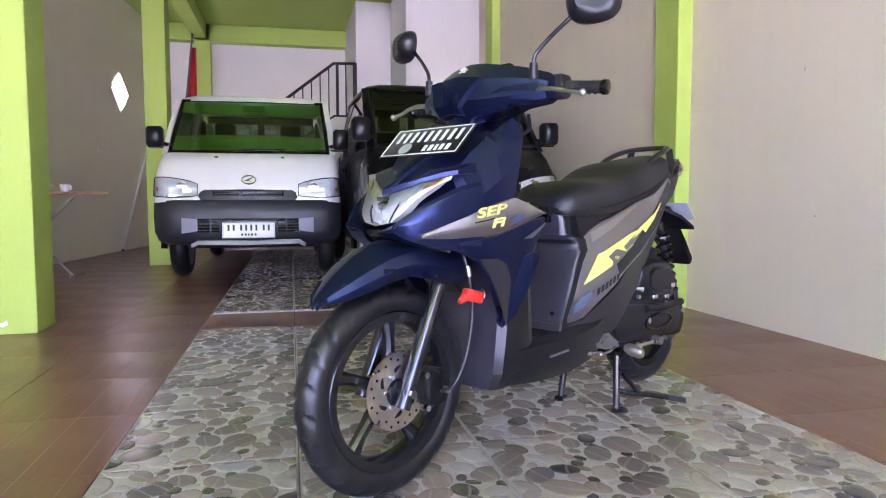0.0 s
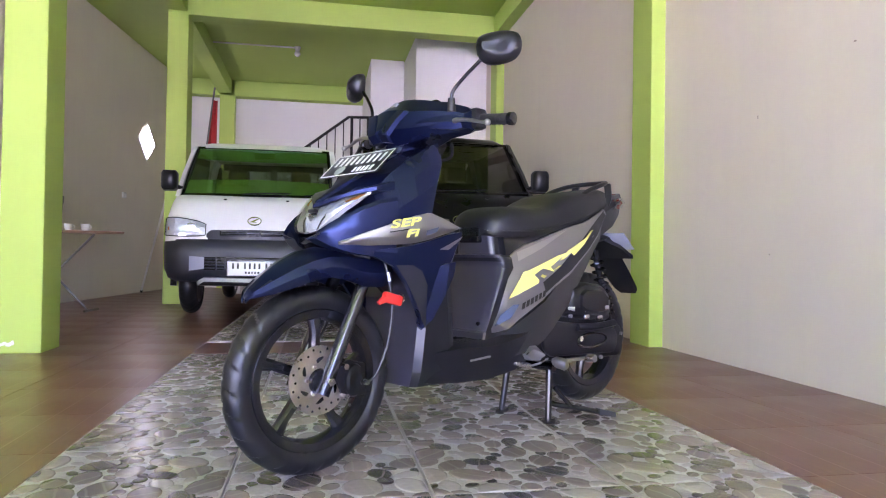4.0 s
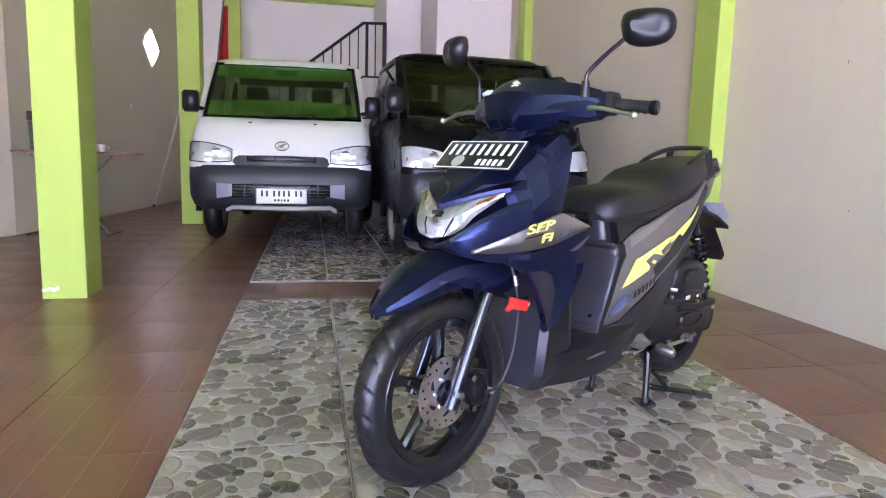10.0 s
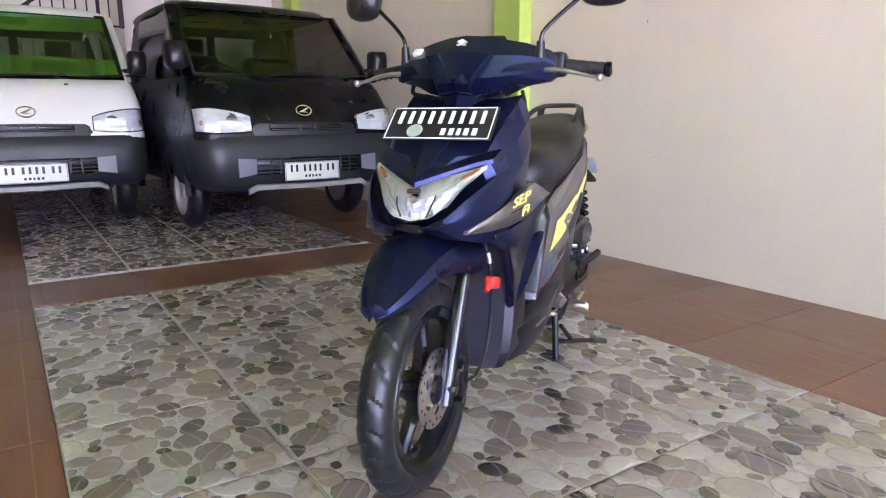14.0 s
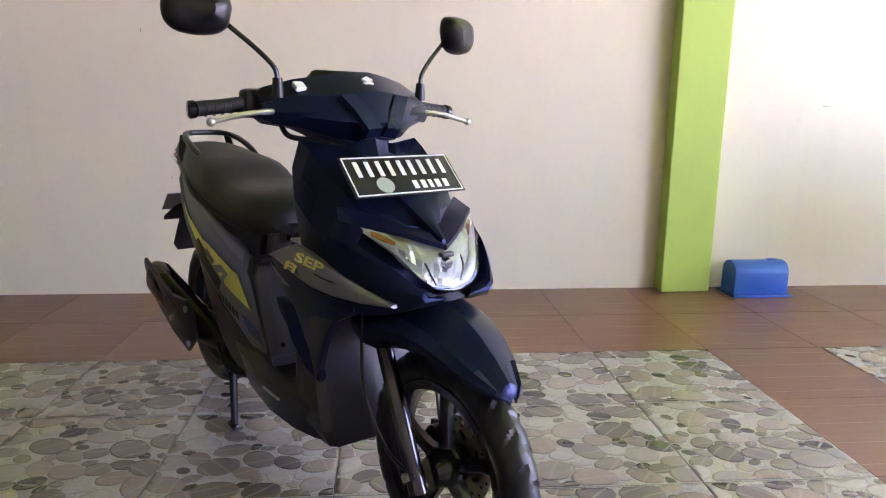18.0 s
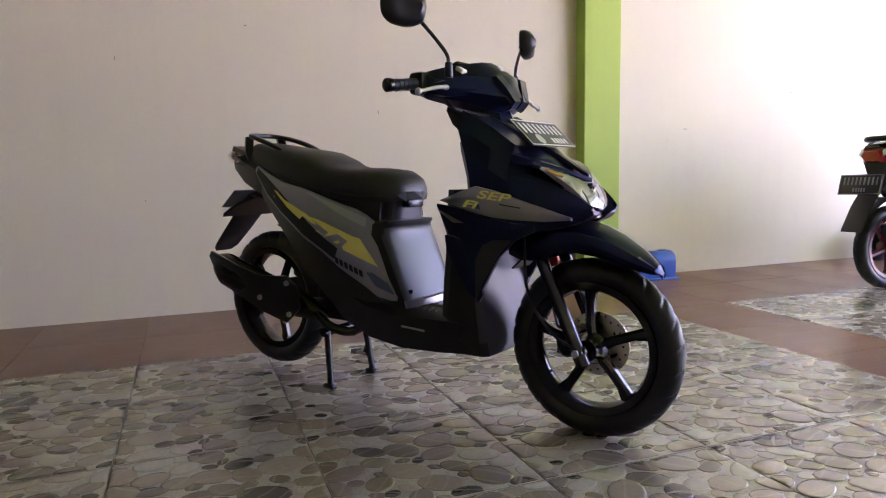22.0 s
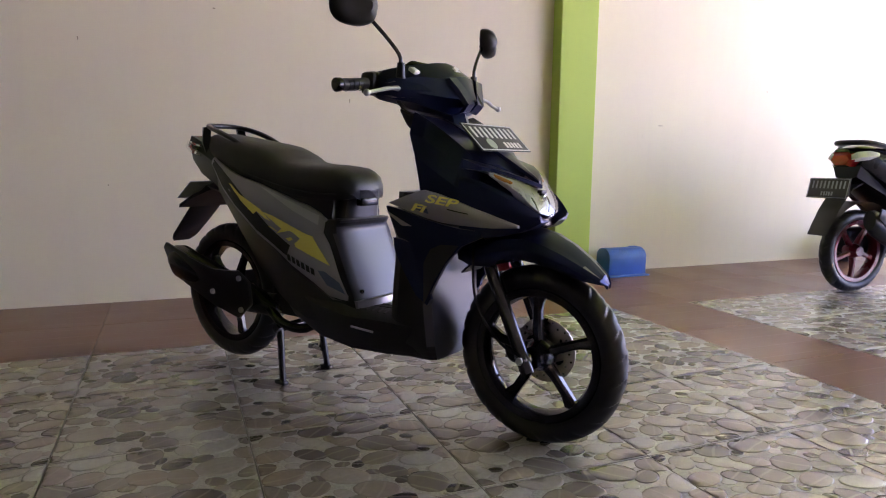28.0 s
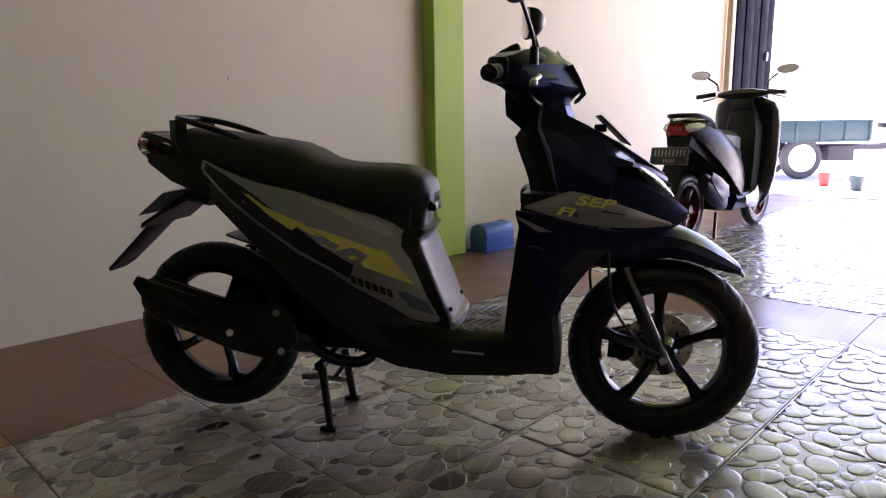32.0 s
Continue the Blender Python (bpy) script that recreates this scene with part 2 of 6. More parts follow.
M = {
    "wall": wall_paint("cream_wall_paint", (0.72, 0.65, 0.515), (0.5, 0.42, 0.32), 0.36),
    "white_wall": wall_paint("white_wall_paint", (0.75, 0.73, 0.70)),
    "green": wall_paint("lime_green_paint", (0.41, 0.55, 0.105), (0.5, 0.62, 0.2), 0.2),
    "brown": brown_tile(),
    "pebble": pebble_mat(),
    "sand": sand_mat(),
    "grout": surf("grout", (0.13, 0.105, 0.085), 0.9, bump=0.001),
    "navy": surf("matt_navy_paint", (0.0135, 0.020, 0.062), 0.30, 0.75, var=0.05, scale=3, fine=900, rvar=0.04),
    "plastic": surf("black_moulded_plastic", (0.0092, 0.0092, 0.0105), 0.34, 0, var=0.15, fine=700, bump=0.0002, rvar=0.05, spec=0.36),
    # black plastic lightened to lilac: sheen from the open shopfront put into the colour
    "lit_satin": surf("daylit_satin_black", (0.032, 0.030, 0.040), 0.36, 0, var=0.14, scale=9, fine=700, rvar=0.05, spec=0.55),
    "satin": surf("satin_black_plastic", (0.011, 0.011, 0.014), 0.30, 0, var=0.12, fine=700, rvar=0.01, spec=0.65),
    "gloss_black": surf("gloss_black_plastic", (0.009, 0.009, 0.010), 0.24, 0, var=0.1, rvar=0.05, spec=0.35),
    "pale_silver": surf("pale_silver_tone", (0.46, 0.45, 0.48), 0.33, 1.0, var=0.05, scale=3, fine=900, rvar=0.03),
    "silver": surf("silver_grey_paint", (0.335, 0.328, 0.36), 0.34, 1.0, var=0.06, scale=3, fine=900, rvar=0.04),
    "dark_silver": surf("dark_grey_paint", (0.022, 0.022, 0.026), 0.4, 0.4, var=0.08, fine=900, rvar=0.04),
    "yellow": surf("yellow_decal", (0.76, 0.69, 0.17), 0.4, var=0.05, rvar=0.03),
    "white_decal": surf("white_decal", (0.72, 0.72, 0.70), 0.5, var=0.06, rvar=0.05),
    "blue_decal": surf("blue_grey_decal", (0.10, 0.13, 0.22), 0.4, 0.3, var=0.05, rvar=0.03),
    "chrome": surf("polished_metal", (0.75, 0.75, 0.76), 0.16, 1.0, var=0.1, rvar=0.06),
    "alloy": surf("dull_alloy", (0.52, 0.52, 0.53), 0.34, 1.0, var=0.2, fine=200, bump=0.0002),
    "disc": surf("brake_disc_steel", (0.50, 0.44, 0.40), 0.34, 1.0, var=0.25, scale=25, fine=300),
    "black_metal": surf("black_enamelled_metal", (0.009, 0.009, 0.010), 0.17, 0.0, var=0.15, rvar=0.04, spec=0.45),
    "fork_enamel": surf("glossy_dark_fork_enamel", (0.07, 0.07, 0.078), 0.16, 0.85, var=0.12, rvar=0.03),
    "engine": surf("dark_cast_metal", (0.011, 0.011, 0.012), 0.42, 0.6, var=0.3, scale=20, fine=250, bump=0.0006),
    "rubber": surf("tyre_rubber", (0.010, 0.010, 0.0112), 0.40, 0, var=0.35, scale=10, fine=250, bump=0.0003, spec=0.42),
    "vinyl": surf("black_seat_vinyl", (0.0105, 0.0105, 0.0115), 0.48, 0, var=0.15, fine=500, bump=0.0006, rvar=0.06, spec=0.4),
    "grip": surf("black_grip_rubber", (0.014, 0.014, 0.014), 0.6, 0, bump=0.0005, fine=400),
    "red": surf("red_plastic", (0.62, 0.03, 0.02), 0.35, var=0.1, rvar=0.05),
    "red_lens": surf("red_lamp_lens", (0.35, 0.012, 0.012), 0.12, var=0.1, rvar=0.03, coat=0.5),
    "amber": surf("amber_bulb", (0.50, 0.17, 0.04), 0.25, var=0.1, rvar=0.05),
    "reflector": surf("lamp_reflector", (0.80, 0.80, 0.84), 0.14, 0.35, var=0.08, scale=30, rvar=0.04, spec=1.0),
    "emblem": surf("bright_emblem", (0.7, 0.7, 0.72), 0.35, 0.3, var=0.05),
    "scuff": surf("rubbed_wall_mark", (0.36, 0.30, 0.23), 0.8, var=0.2),
    "bike_black": surf("gloss_black_bike_paint", (0.004, 0.004, 0.005), 0.12, 0, var=0.05, rvar=0.03, spec=0.6),
    "lens": glass_mat("clear_lamp_lens", (0.93, 0.95, 0.96), 1.5),
    "pane": glass_mat("window_glass", (0.55, 0.62, 0.58), 1.9),
    # green-tinted gloss that stands in for the painted beams mirrored in the windscreen
    "film_pane": glass_mat("green_reflection_windscreen", (0.50, 0.56, 0.52), 5.5, 0.0, (0.42, 1.0, 0.52)),
    "dark_pane": glass_mat("tinted_window_glass", (0.15, 0.17, 0.165), 1.7),
    "van_white": surf("white_car_paint", (0.76, 0.76, 0.74), 0.32, 0, var=0.008, rvar=0.01, coat=0.25),
    "van_black": surf("black_car_paint", (0.005, 0.005, 0.006), 0.3, 0, var=0.1, rvar=0.05, spec=0.28),
    "bumper": surf("dark_grey_bumper_plastic", (0.016, 0.017, 0.021), 0.45, 0, var=0.12, fine=500, bump=0.0002),
    "mirror": surf("mirror_glass", (0.82, 0.84, 0.86), 0.04, 1.0, var=0.03, rvar=0.02),
    "interior": surf("grey_cabin_fabric", (0.07, 0.07, 0.075), 0.8, var=0.2, bump=0.001),
    "plate_black": surf("black_number_plate", (0.010, 0.010, 0.011), 0.4, var=0.1, rvar=0.05),
    "plate_white": surf("white_number_plate", (0.75, 0.75, 0.74), 0.45, var=0.05, rvar=0.05),
    "plate_pale": surf("pale_blue_grey_plate", (0.30, 0.32, 0.37), 0.45, var=0.08),
    "wood": surf("worn_plywood", (0.30, 0.17, 0.09), 0.55, var=0.3, scale=12, fine=60),
    "ceramic": surf("white_ceramic", (0.8, 0.79, 0.76), 0.2, var=0.03),
    "blue_plastic": surf("blue_painted_sheet_metal", (0.02, 0.12, 0.52), 0.42, var=0.15, bump=0.0006, fine=60),
    "shutter": surf("dark_blue_steel_shutter", (0.005, 0.006, 0.012), 0.7, 0.0, var=0.2, spec=0.05),
    "rail": surf("black_painted_iron", (0.012, 0.012, 0.012), 0.5, var=0.2),
    "flag_red": surf("red_cloth", (0.45, 0.02, 0.02), 0.85, var=0.15, fine=200, bump=0.001),
    "flag_white": surf("white_cloth", (0.72, 0.70, 0.68), 0.85, var=0.1, fine=200, bump=0.001),
    "concrete": surf("sunlit_concrete", (0.66, 0.65, 0.63), 0.85, var=0.2, scale=1.2, fine=30, bump=0.003),
    "truck_green": surf("faded_teal_paint", (0.014, 0.055, 0.062), 0.45, var=0.2),
    "dark_tyre": surf("grey_truck_tyre", (0.05, 0.05, 0.055), 0.7, var=0.2),
    "daylight": glow("daylit_glass_block", (1.0, 1.0, 0.98), 1.2),
}

# ---- mesh helpers ----
def part(name, bm, material, parent=None, label="", angle=32, smooth=True):
    """Links a bmesh as ONE mesh object, under a thing or a part if one is given."""
    me = bpy.data.meshes.new(name)
    bmesh.ops.recalc_face_normals(bm, faces=bm.faces)
    bm.to_mesh(me)
    bm.free()
    if smooth:
        me.shade_smooth()
        me.set_sharp_from_angle(angle=radians(angle))
    for x in material if isinstance(material, (list, tuple)) else [material]:
        me.materials.append(M[x])
    ob = new(name, me)
    ob.parent = parent
    if label:
        ob["label"] = label
    return ob


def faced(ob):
    """Gives the faces that look forward the second material, a daylit copy of the first."""
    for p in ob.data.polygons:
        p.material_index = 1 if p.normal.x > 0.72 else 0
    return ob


def thing(name, label, category, m=None, group="", kind=""):
    e = new(name)
    e.empty_display_size = 0.1
    if m is not None:
        e.matrix_basis = m
    return tagged(e, label, category, group, kind)


def box(c, s, bevel=0.0, seg=2, bm=None, rot=None):
    own = bmesh.new()
    bmesh.ops.create_cube(own, size=1.0)
    bmesh.ops.scale(own, vec=s, verts=own.verts)
    if bevel:
        bmesh.ops.bevel(own, geom=own.edges[:], offset=min(bevel, min(s) * 0.49), segments=seg, affect="EDGES", profile=0.5)
    if rot is not None:
        bmesh.ops.transform(own, matrix=rot.to_4x4(), verts=own.verts)
    bmesh.ops.translate(own, vec=c, verts=own.verts)
    return merge(bm, own) if bm else own


def merge(bm, other):
    me = bpy.data.meshes.new("tmp")
    other.to_mesh(me)
    other.free()
    bm.from_mesh(me)
    bpy.data.meshes.remove(me)
    return bm


def loft(rings, closed=True, caps=True, bm=None, loop=False):
    """Skins a row of rings of equally many points."""
    bm = bm or bmesh.new()
    vs = [[bm.verts.new(p) for p in r] for r in rings]
    n = len(rings[0])
    for i in range(len(vs) if loop else len(vs) - 1):
        a, b = vs[i], vs[(i + 1) % len(vs)]
        for k in range(n if closed else n - 1):
            bm.faces.new((a[k], a[(k + 1) % n], b[(k + 1) % n], b[k]))
    if caps and closed and not loop:
        bm.faces.new(vs[0])
        bm.faces.new(vs[-1])
    return bm


def frame_at(d):
    d = Vector(d).normalized()
    up = Vector((0, 0, 1)) if abs(d.z) < 0.95 else Vector((1, 0, 0))
    a = d.cross(up).normalized()
    return a, d.cross(a).normalized()


def rod(p, q, r, r2=None, seg=12, bm=None):
    p, q = Vector(p), Vector(q)
    a, b = frame_at(q - p)
    ring = lambda c, rr: [c + (a * math.cos(t) + b * math.sin(t)) * rr for t in (2 * math.pi * k / seg for k in range(seg))]  # noqa: E731
    return loft([ring(p, r), ring(q, r if r2 is None else r2)], bm=bm)


def tube(pts, r, seg=8, bm=None, closed=False, flat=1.0):
    pts = [Vector(p) for p in pts]
    rings, a = [], None
    for i, p in enumerate(pts):
        d = (pts[(i + 1) % len(pts)] - pts[i - 1]) if closed or 0 < i < len(pts) - 1 else (pts[1] - pts[0] if i == 0 else pts[-1] - pts[-2])
        d.normalize()
        if a is None:
            a, b = frame_at(d)
        else:
            a = (a - d * a.dot(d)).normalized()
            b = d.cross(a)
        rr = r[i] if isinstance(r, (list, tuple)) else r
        rings.append([p + (a * math.cos(t) + b * math.sin(t) * flat) * rr for t in (2 * math.pi * k / seg for k in range(seg))])
    return loft(rings, bm=bm, loop=closed, caps=not closed)


def curve_pts(pts, n=6):
    """A Catmull-Rom line through the points."""
    P = [Vector(p) for p in pts]
    P = [2 * P[0] - P[1]] + P + [2 * P[-1] - P[-2]]
    out = []
    for i in range(1, len(P) - 2):
        for k in range(n):
            t = k / n
            out.append(0.5 * ((2 * P[i]) + (P[i + 1] - P[i - 1]) * t + (2 * P[i - 1] - 5 * P[i] + 4 * P[i + 1] - P[i + 2]) * t * t + (3 * P[i] - P[i - 1] - 3 * P[i + 1] + P[i + 2]) * t ** 3))
    return out + [P[-2]]


def turned(profile, seg=48, centre=(0, 0, 0), bm=None, arc=None):
    """Turns a closed profile of (radius, v) about the y axis."""
    rings = []
    for k in range(seg):
        t = 2 * math.pi * k / seg
        rings.append([Vector(centre) + Vector((r * math.cos(t), v, r * math.sin(t))) for r, v in profile])
    return loft(rings, bm=bm, loop=True, caps=False)


def slab(outline, depth, bm=None, bevel=0.0):
    """A prism: a row of 3D points in one plane (or nearly), pushed by the vector depth."""
    own = bmesh.new()
    d = Vector(depth)
    a = [own.verts.new(Vector(p)) for p in outline]
    b = [own.verts.new(Vector(p) + d) for p in outline]
    own.faces.new(a)
    own.faces.new(b[::-1])
    for i in range(len(a)):
        j = (i + 1) % len(a)
        own.faces.new((a[i], b[i], b[j], a[j]))
    if bevel:
        bmesh.ops.bevel(own, geom=own.edges[:], offset=bevel, segments=2, affect="EDGES", profile=0.5)
    return merge(bm, own) if bm else own


def half_ring(u, half):
    """A closed ring across the body at u, from (v, w) points that run from the top middle to the bottom middle."""
    left = [Vector((u[i] if isinstance(u, (list, tuple)) else u, v, w)) for i, (v, w) in enumerate(half)]
    right = [Vector((p.x, -p.y, p.z)) for p in left[::-1] if p.y > 1e-5]
    return left + right


def softened(ob, levels=1, thick=0.0):
    if thick:
        s = ob.modifiers.new("thickness", "SOLIDIFY")
        s.thickness, s.offset = thick, -1.0
    if levels:
        s = ob.modifiers.new("smooth", "SUBSURF")
        s.levels = s.render_levels = levels
    return ob

# ---- the showroom ----
CEIL, WALL_X, FRONT_Y, BACK_Y = 3.66, 2.0, -4.55, 12.2
TILE = 0.4925
STRIP_X = (-1.0, 1.0)
STRIPS = [(-0.05 - 10 * TILE, -0.05), (0.45, 0.45 + 7 * TILE), (4.47, 4.47 + 15 * TILE)]


def structure(name, bm, material, label, smooth=False):
    return tagged(part(name, bm, material, smooth=smooth), label, name.split("_")[0], kind="structure")


ground = structure("ground", box((0, 0, -0.17), (400, 400, 0.2)), "concrete", "bright concrete yard and street outside the showroom")
floor = structure("floor", box((-0.95, 3.6, -0.036), (6.28, 17.6, 0.05)), "grout", "grout bed of the tiled showroom floor")

structure("wall_east", box((WALL_X + 0.1, (FRONT_Y + BACK_Y) / 2, CEIL / 2 - 0.05), (0.2, BACK_Y - FRONT_Y, CEIL + 0.1)), "wall", "cream painted plaster wall along the showroom")
structure("wall_north", box((-0.7, BACK_Y + 0.1, CEIL / 2), (6.5, 0.2, CEIL)), "white_wall", "white painted back wall behind the stair")
LW = [(-3.9, -3.3), (-3.9, 5.6), (-3.32, 6.9), (-2.68, BACK_Y + 0.2)]
lw = slab([(x, y, -0.05) for x, y in LW] + [(x - 0.2, y, -0.05) for x, y in LW[::-1]], (0, 0, CEIL + 0.05))
structure("wall_west", lw, "wall", "cream painted side wall, slightly askew")
# runs 2.8 m past the shopfront: unseen overhang added to hold back skylight
structure("ceiling", box((-0.95, (FRONT_Y - 2.6 + BACK_Y) / 2, CEIL + 0.1), (6.3, BACK_Y - FRONT_Y + 3.0, 0.2)), "green", "lime-green painted concrete ceiling, with an added unseen overhang outside")
structure("lintel", box((-0.95, FRONT_Y - 0.05, CEIL - 0.15), (5.9, 0.2, 0.3)), "green", "lime-green beam over the open shopfront")

for i, y in enumerate((0.14, 4.11, 8.12)):
    structure("beam_%d" % (i + 1), box(((-1.84 + WALL_X) / 2, y, CEIL - 0.14), (WALL_X + 1.84, 0.24, 0.28), 0.006), "green", "lime-green painted concrete beam across the ceiling")
structure("beam_4", box((-0.5, BACK_Y - 0.1, CEIL - 0.14), (5.0, 0.2, 0.28), 0.006), "green", "lime-green painted concrete beam along the back wall")
for i, x in enumerate((-1.945, 1.93)):
    structure("beam_%d" % (i + 5), box((x, 3.6, CEIL - 0.12), (0.22 if x < 0 else 0.14, 17.0, 0.236), 0.006), "green", "lime-green painted concrete beam along the showroom")


def pillar(x0, x1, y0, y1, label):
    ob = part("pillar", box(((x0 + x1) / 2, (y0 + y1) / 2, CEIL / 2), (x1 - x0, y1 - y0, CEIL), 0.006), "green", smooth=False)
    return tagged(ob, label, "pillar", "green pillars", "structure")


pillar(1.9, 2.05, 0.0, 0.275, "lime-green painted pillar on the cream wall, blue box at its foot")
pillar(1.9, 2.05, 3.975, 4.25, "lime-green painted pillar on the cream wall")
pillar(1.9, 2.05, 8.0, 8.28, "lime-green painted pillar on the cream wall beside the stairwell")
pillar(-2.06, -1.83, 4.0, 4.28, "free-standing lime-green pillar with chipped paint at its foot")
pillar(-2.05, -1.82, 8.0, 8.3, "free-standing lime-green pillar beside the white pickup")
pillar(-2.03, -1.78, 12.0, 12.25, "lime-green painted pillar at the back wall")

# bare plaster where the free pillar's paint has chipped
rng = random.Random(8)
for k in range(4):
    x, z = -2.045 + .022 * k, .055 + rng.uniform(-.012, .02)
    o = [(x + r * math.cos(t), 3.9992, z + .8 * r * math.sin(t)) for t, r in ((a * math.pi / 5, rng.uniform(.008, .020)) for a in range(10))]
    tagged(part("paint_chip", slab(o, (0, -.0012, 0)), "white_wall", smooth=False), "chip of bare white plaster on the green pillar", "paint chip", "paint chips")

# stairwell block at the back
structure("wall_stairwell_side", box((0.73, 11.195, CEIL / 2), (0.52, 2.01, CEIL)), "white_wall", "white painted stairwell wall")
structure("wall_stairwell", box((1.5, 10.56, CEIL / 2), (1.0, 3.28, CEIL)), "white_wall", "white painted stairwell wall in front of the stair")

# ---- motor scooter: x forward from the front axle, y to the rider's left, z up ----
def tyre_mesh(c, R, width, section, seg=288, count=24):
    """A tyre with fine slanting grooves cut from near the crown to the shoulder on each side."""
    rings = []
    n = 23
    for k in range(seg):
        t = 2 * math.pi * k / seg
        ring = []
        for i in range(n):
            a = radians(-128 + 256 * i / (n - 1))
            v, r = width * math.sin(a), R - section * (1 - math.cos(a)) * 0.62
            side = abs(i - (n - 1) / 2)
            ph = (k / seg * count + (0.0 if v > 0 else 0.5) + side * 0.0834) % 1.0
            if 0.5 < side < 7.2 and ph < 0.17:
                r -= 0.0042 * (1.0 if ph > 0.03 else 0.6)
            ring.append((c[0] + r * math.cos(t), c[1] + v, c[2] + r * math.sin(t)))
        rings.append(ring)
    return loft(rings, closed=False, loop=True, caps=False)


def wheel(parent, c, R, width, paint, spokes=5, phase=0.3):
    w = part("wheel", turned([(R * 0.665, -width * 0.75), (R * 0.745, -width * 0.82), (R * 0.76, -width * 0.7), (R * 0.70, -width * 0.45), (R * 0.69, width * 0.45), (R * 0.76, width * 0.7),
                              (R * 0.745, width * 0.82), (R * 0.665, width * 0.75), (R * 0.635, 0.010), (R * 0.635, -0.010)], 72, c), paint, parent, "cast wheel rim")
    part("tyre", tyre_mesh(c, R, width, R * 0.24), "rubber", w, "black rubber tyre with slanting tread grooves", angle=25)
    part("hub", turned([(0.0, -0.05), (0.03, -0.05), (0.036, -0.03), (0.045, -0.015), (0.045, 0.015), (0.036, 0.03), (0.03, 0.05), (0.0, 0.05)], 28, c), paint, w)
    for k in range(spokes):
        t = 2 * math.pi * k / spokes + phase
        d, s = Vector((math.cos(t), 0, math.sin(t))), Vector((-math.sin(t), 0, math.cos(t)))
        cc = Vector(c)
        rings = []
        for f, hw, hv, off in ((0.10, 0.017, 0.020, 0.0), (0.28, 0.0135, 0.017, 0.006), (0.50, 0.013, 0.014, 0.008), (0.645, 0.019, 0.013, 0.004)):
            p = cc + d * (R * f) + s * off
            rings.append([p + s * (hw * a) + Vector((0, hv * b, 0)) for a, b in ((1, 0.5), (0.5, 1), (-0.5, 1), (-1, 0.5), (-1, -0.5), (-0.5, -1), (0.5, -1), (1, -0.5))])
        part("spoke", loft(rings), paint, w)
    return w


def panel(name, rows, thick, material, parent, sgn=1, label="", mid=0.0, angle=32):
    """A moulded side panel: rows of u, top w, top v, bottom w, bottom v, bulging by mid between."""
    rings = []
    for u, wt, vt, wb, vb in rows:
        pts = []
        for f in (0.0, 0.3, 0.65, 1.0):
            pts.append((u, sgn * (vt + (vb - vt) * f + mid * 4 * f * (1 - f)), wt + (wb - wt) * f))
        back = [(p[0], p[1] - sgn * thick, p[2]) for p in pts[::-1]]
        rings.append(pts + back)
    return part(name, loft(rings), material, parent, label, angle)


def on_rows(rows, u, w, mid=0.0):
    """The v of a panel's surface at u, w."""
    us = [r[0] for r in rows]
    i = next((k for k in range(len(us) - 1) if us[k] >= u >= us[k + 1]), 0 if u > us[0] else len(us) - 2)
    a, b = rows[i], rows[i + 1]
    f = max(0.0, min(1.0, (u - a[0]) / (b[0] - a[0])))
    wt, vt, wb, vb = (a[j] + (b[j] - a[j]) * f for j in (1, 2, 3, 4))
    g = 0 if abs(wb - wt) < 1e-4 else max(0.0, min(1.0, (w - wt) / (wb - wt)))
    return vt + (vb - vt) * g + mid * 4 * g * (1 - g)


def decal(rows, outline, material, parent, sgn, name="decal", label="", lift=0.003, mid=0.0):
    """A thin sticker that lies on a panel's surface."""
    bm = bmesh.new()
    f = bm.faces.new([bm.verts.new((u, 0, w)) for u, w in outline])
    bmesh.ops.triangulate(bm, faces=[f])
    for _ in range(2):
        bmesh.ops.subdivide_edges(bm, edges=[e for e in bm.edges if e.calc_length() > 0.02], cuts=1)
    bmesh.ops.triangulate(bm, faces=bm.faces)
    for v in bm.verts:
        v.co.y = sgn * (on_rows(rows, v.co.x, v.co.z, mid) + lift)
    return part(name, bm, material, parent, label)


def letters(text, parent, material, m, size, name="lettering", shear=0.0, bold=0.0):
    """Raised lettering in the built-in font, turned into a mesh."""
    cu = bpy.data.curves.new(name, "FONT")
    cu.body, cu.size, cu.extrude, cu.align_x, cu.align_y, cu.shear, cu.offset = text, size, 0.0008, "CENTER", "CENTER", shear, bold
    tmp = new("tmp", cu)
    bpy.context.view_layer.update()
    me = bpy.data.meshes.new_from_object(tmp.evaluated_get(bpy.context.evaluated_depsgraph_get()))
    bpy.data.objects.remove(tmp)
    me.transform(m)
    me.materials.clear()
    me.materials.append(M[material])
    ob = new(name, me)
    ob.parent = parent
    return ob


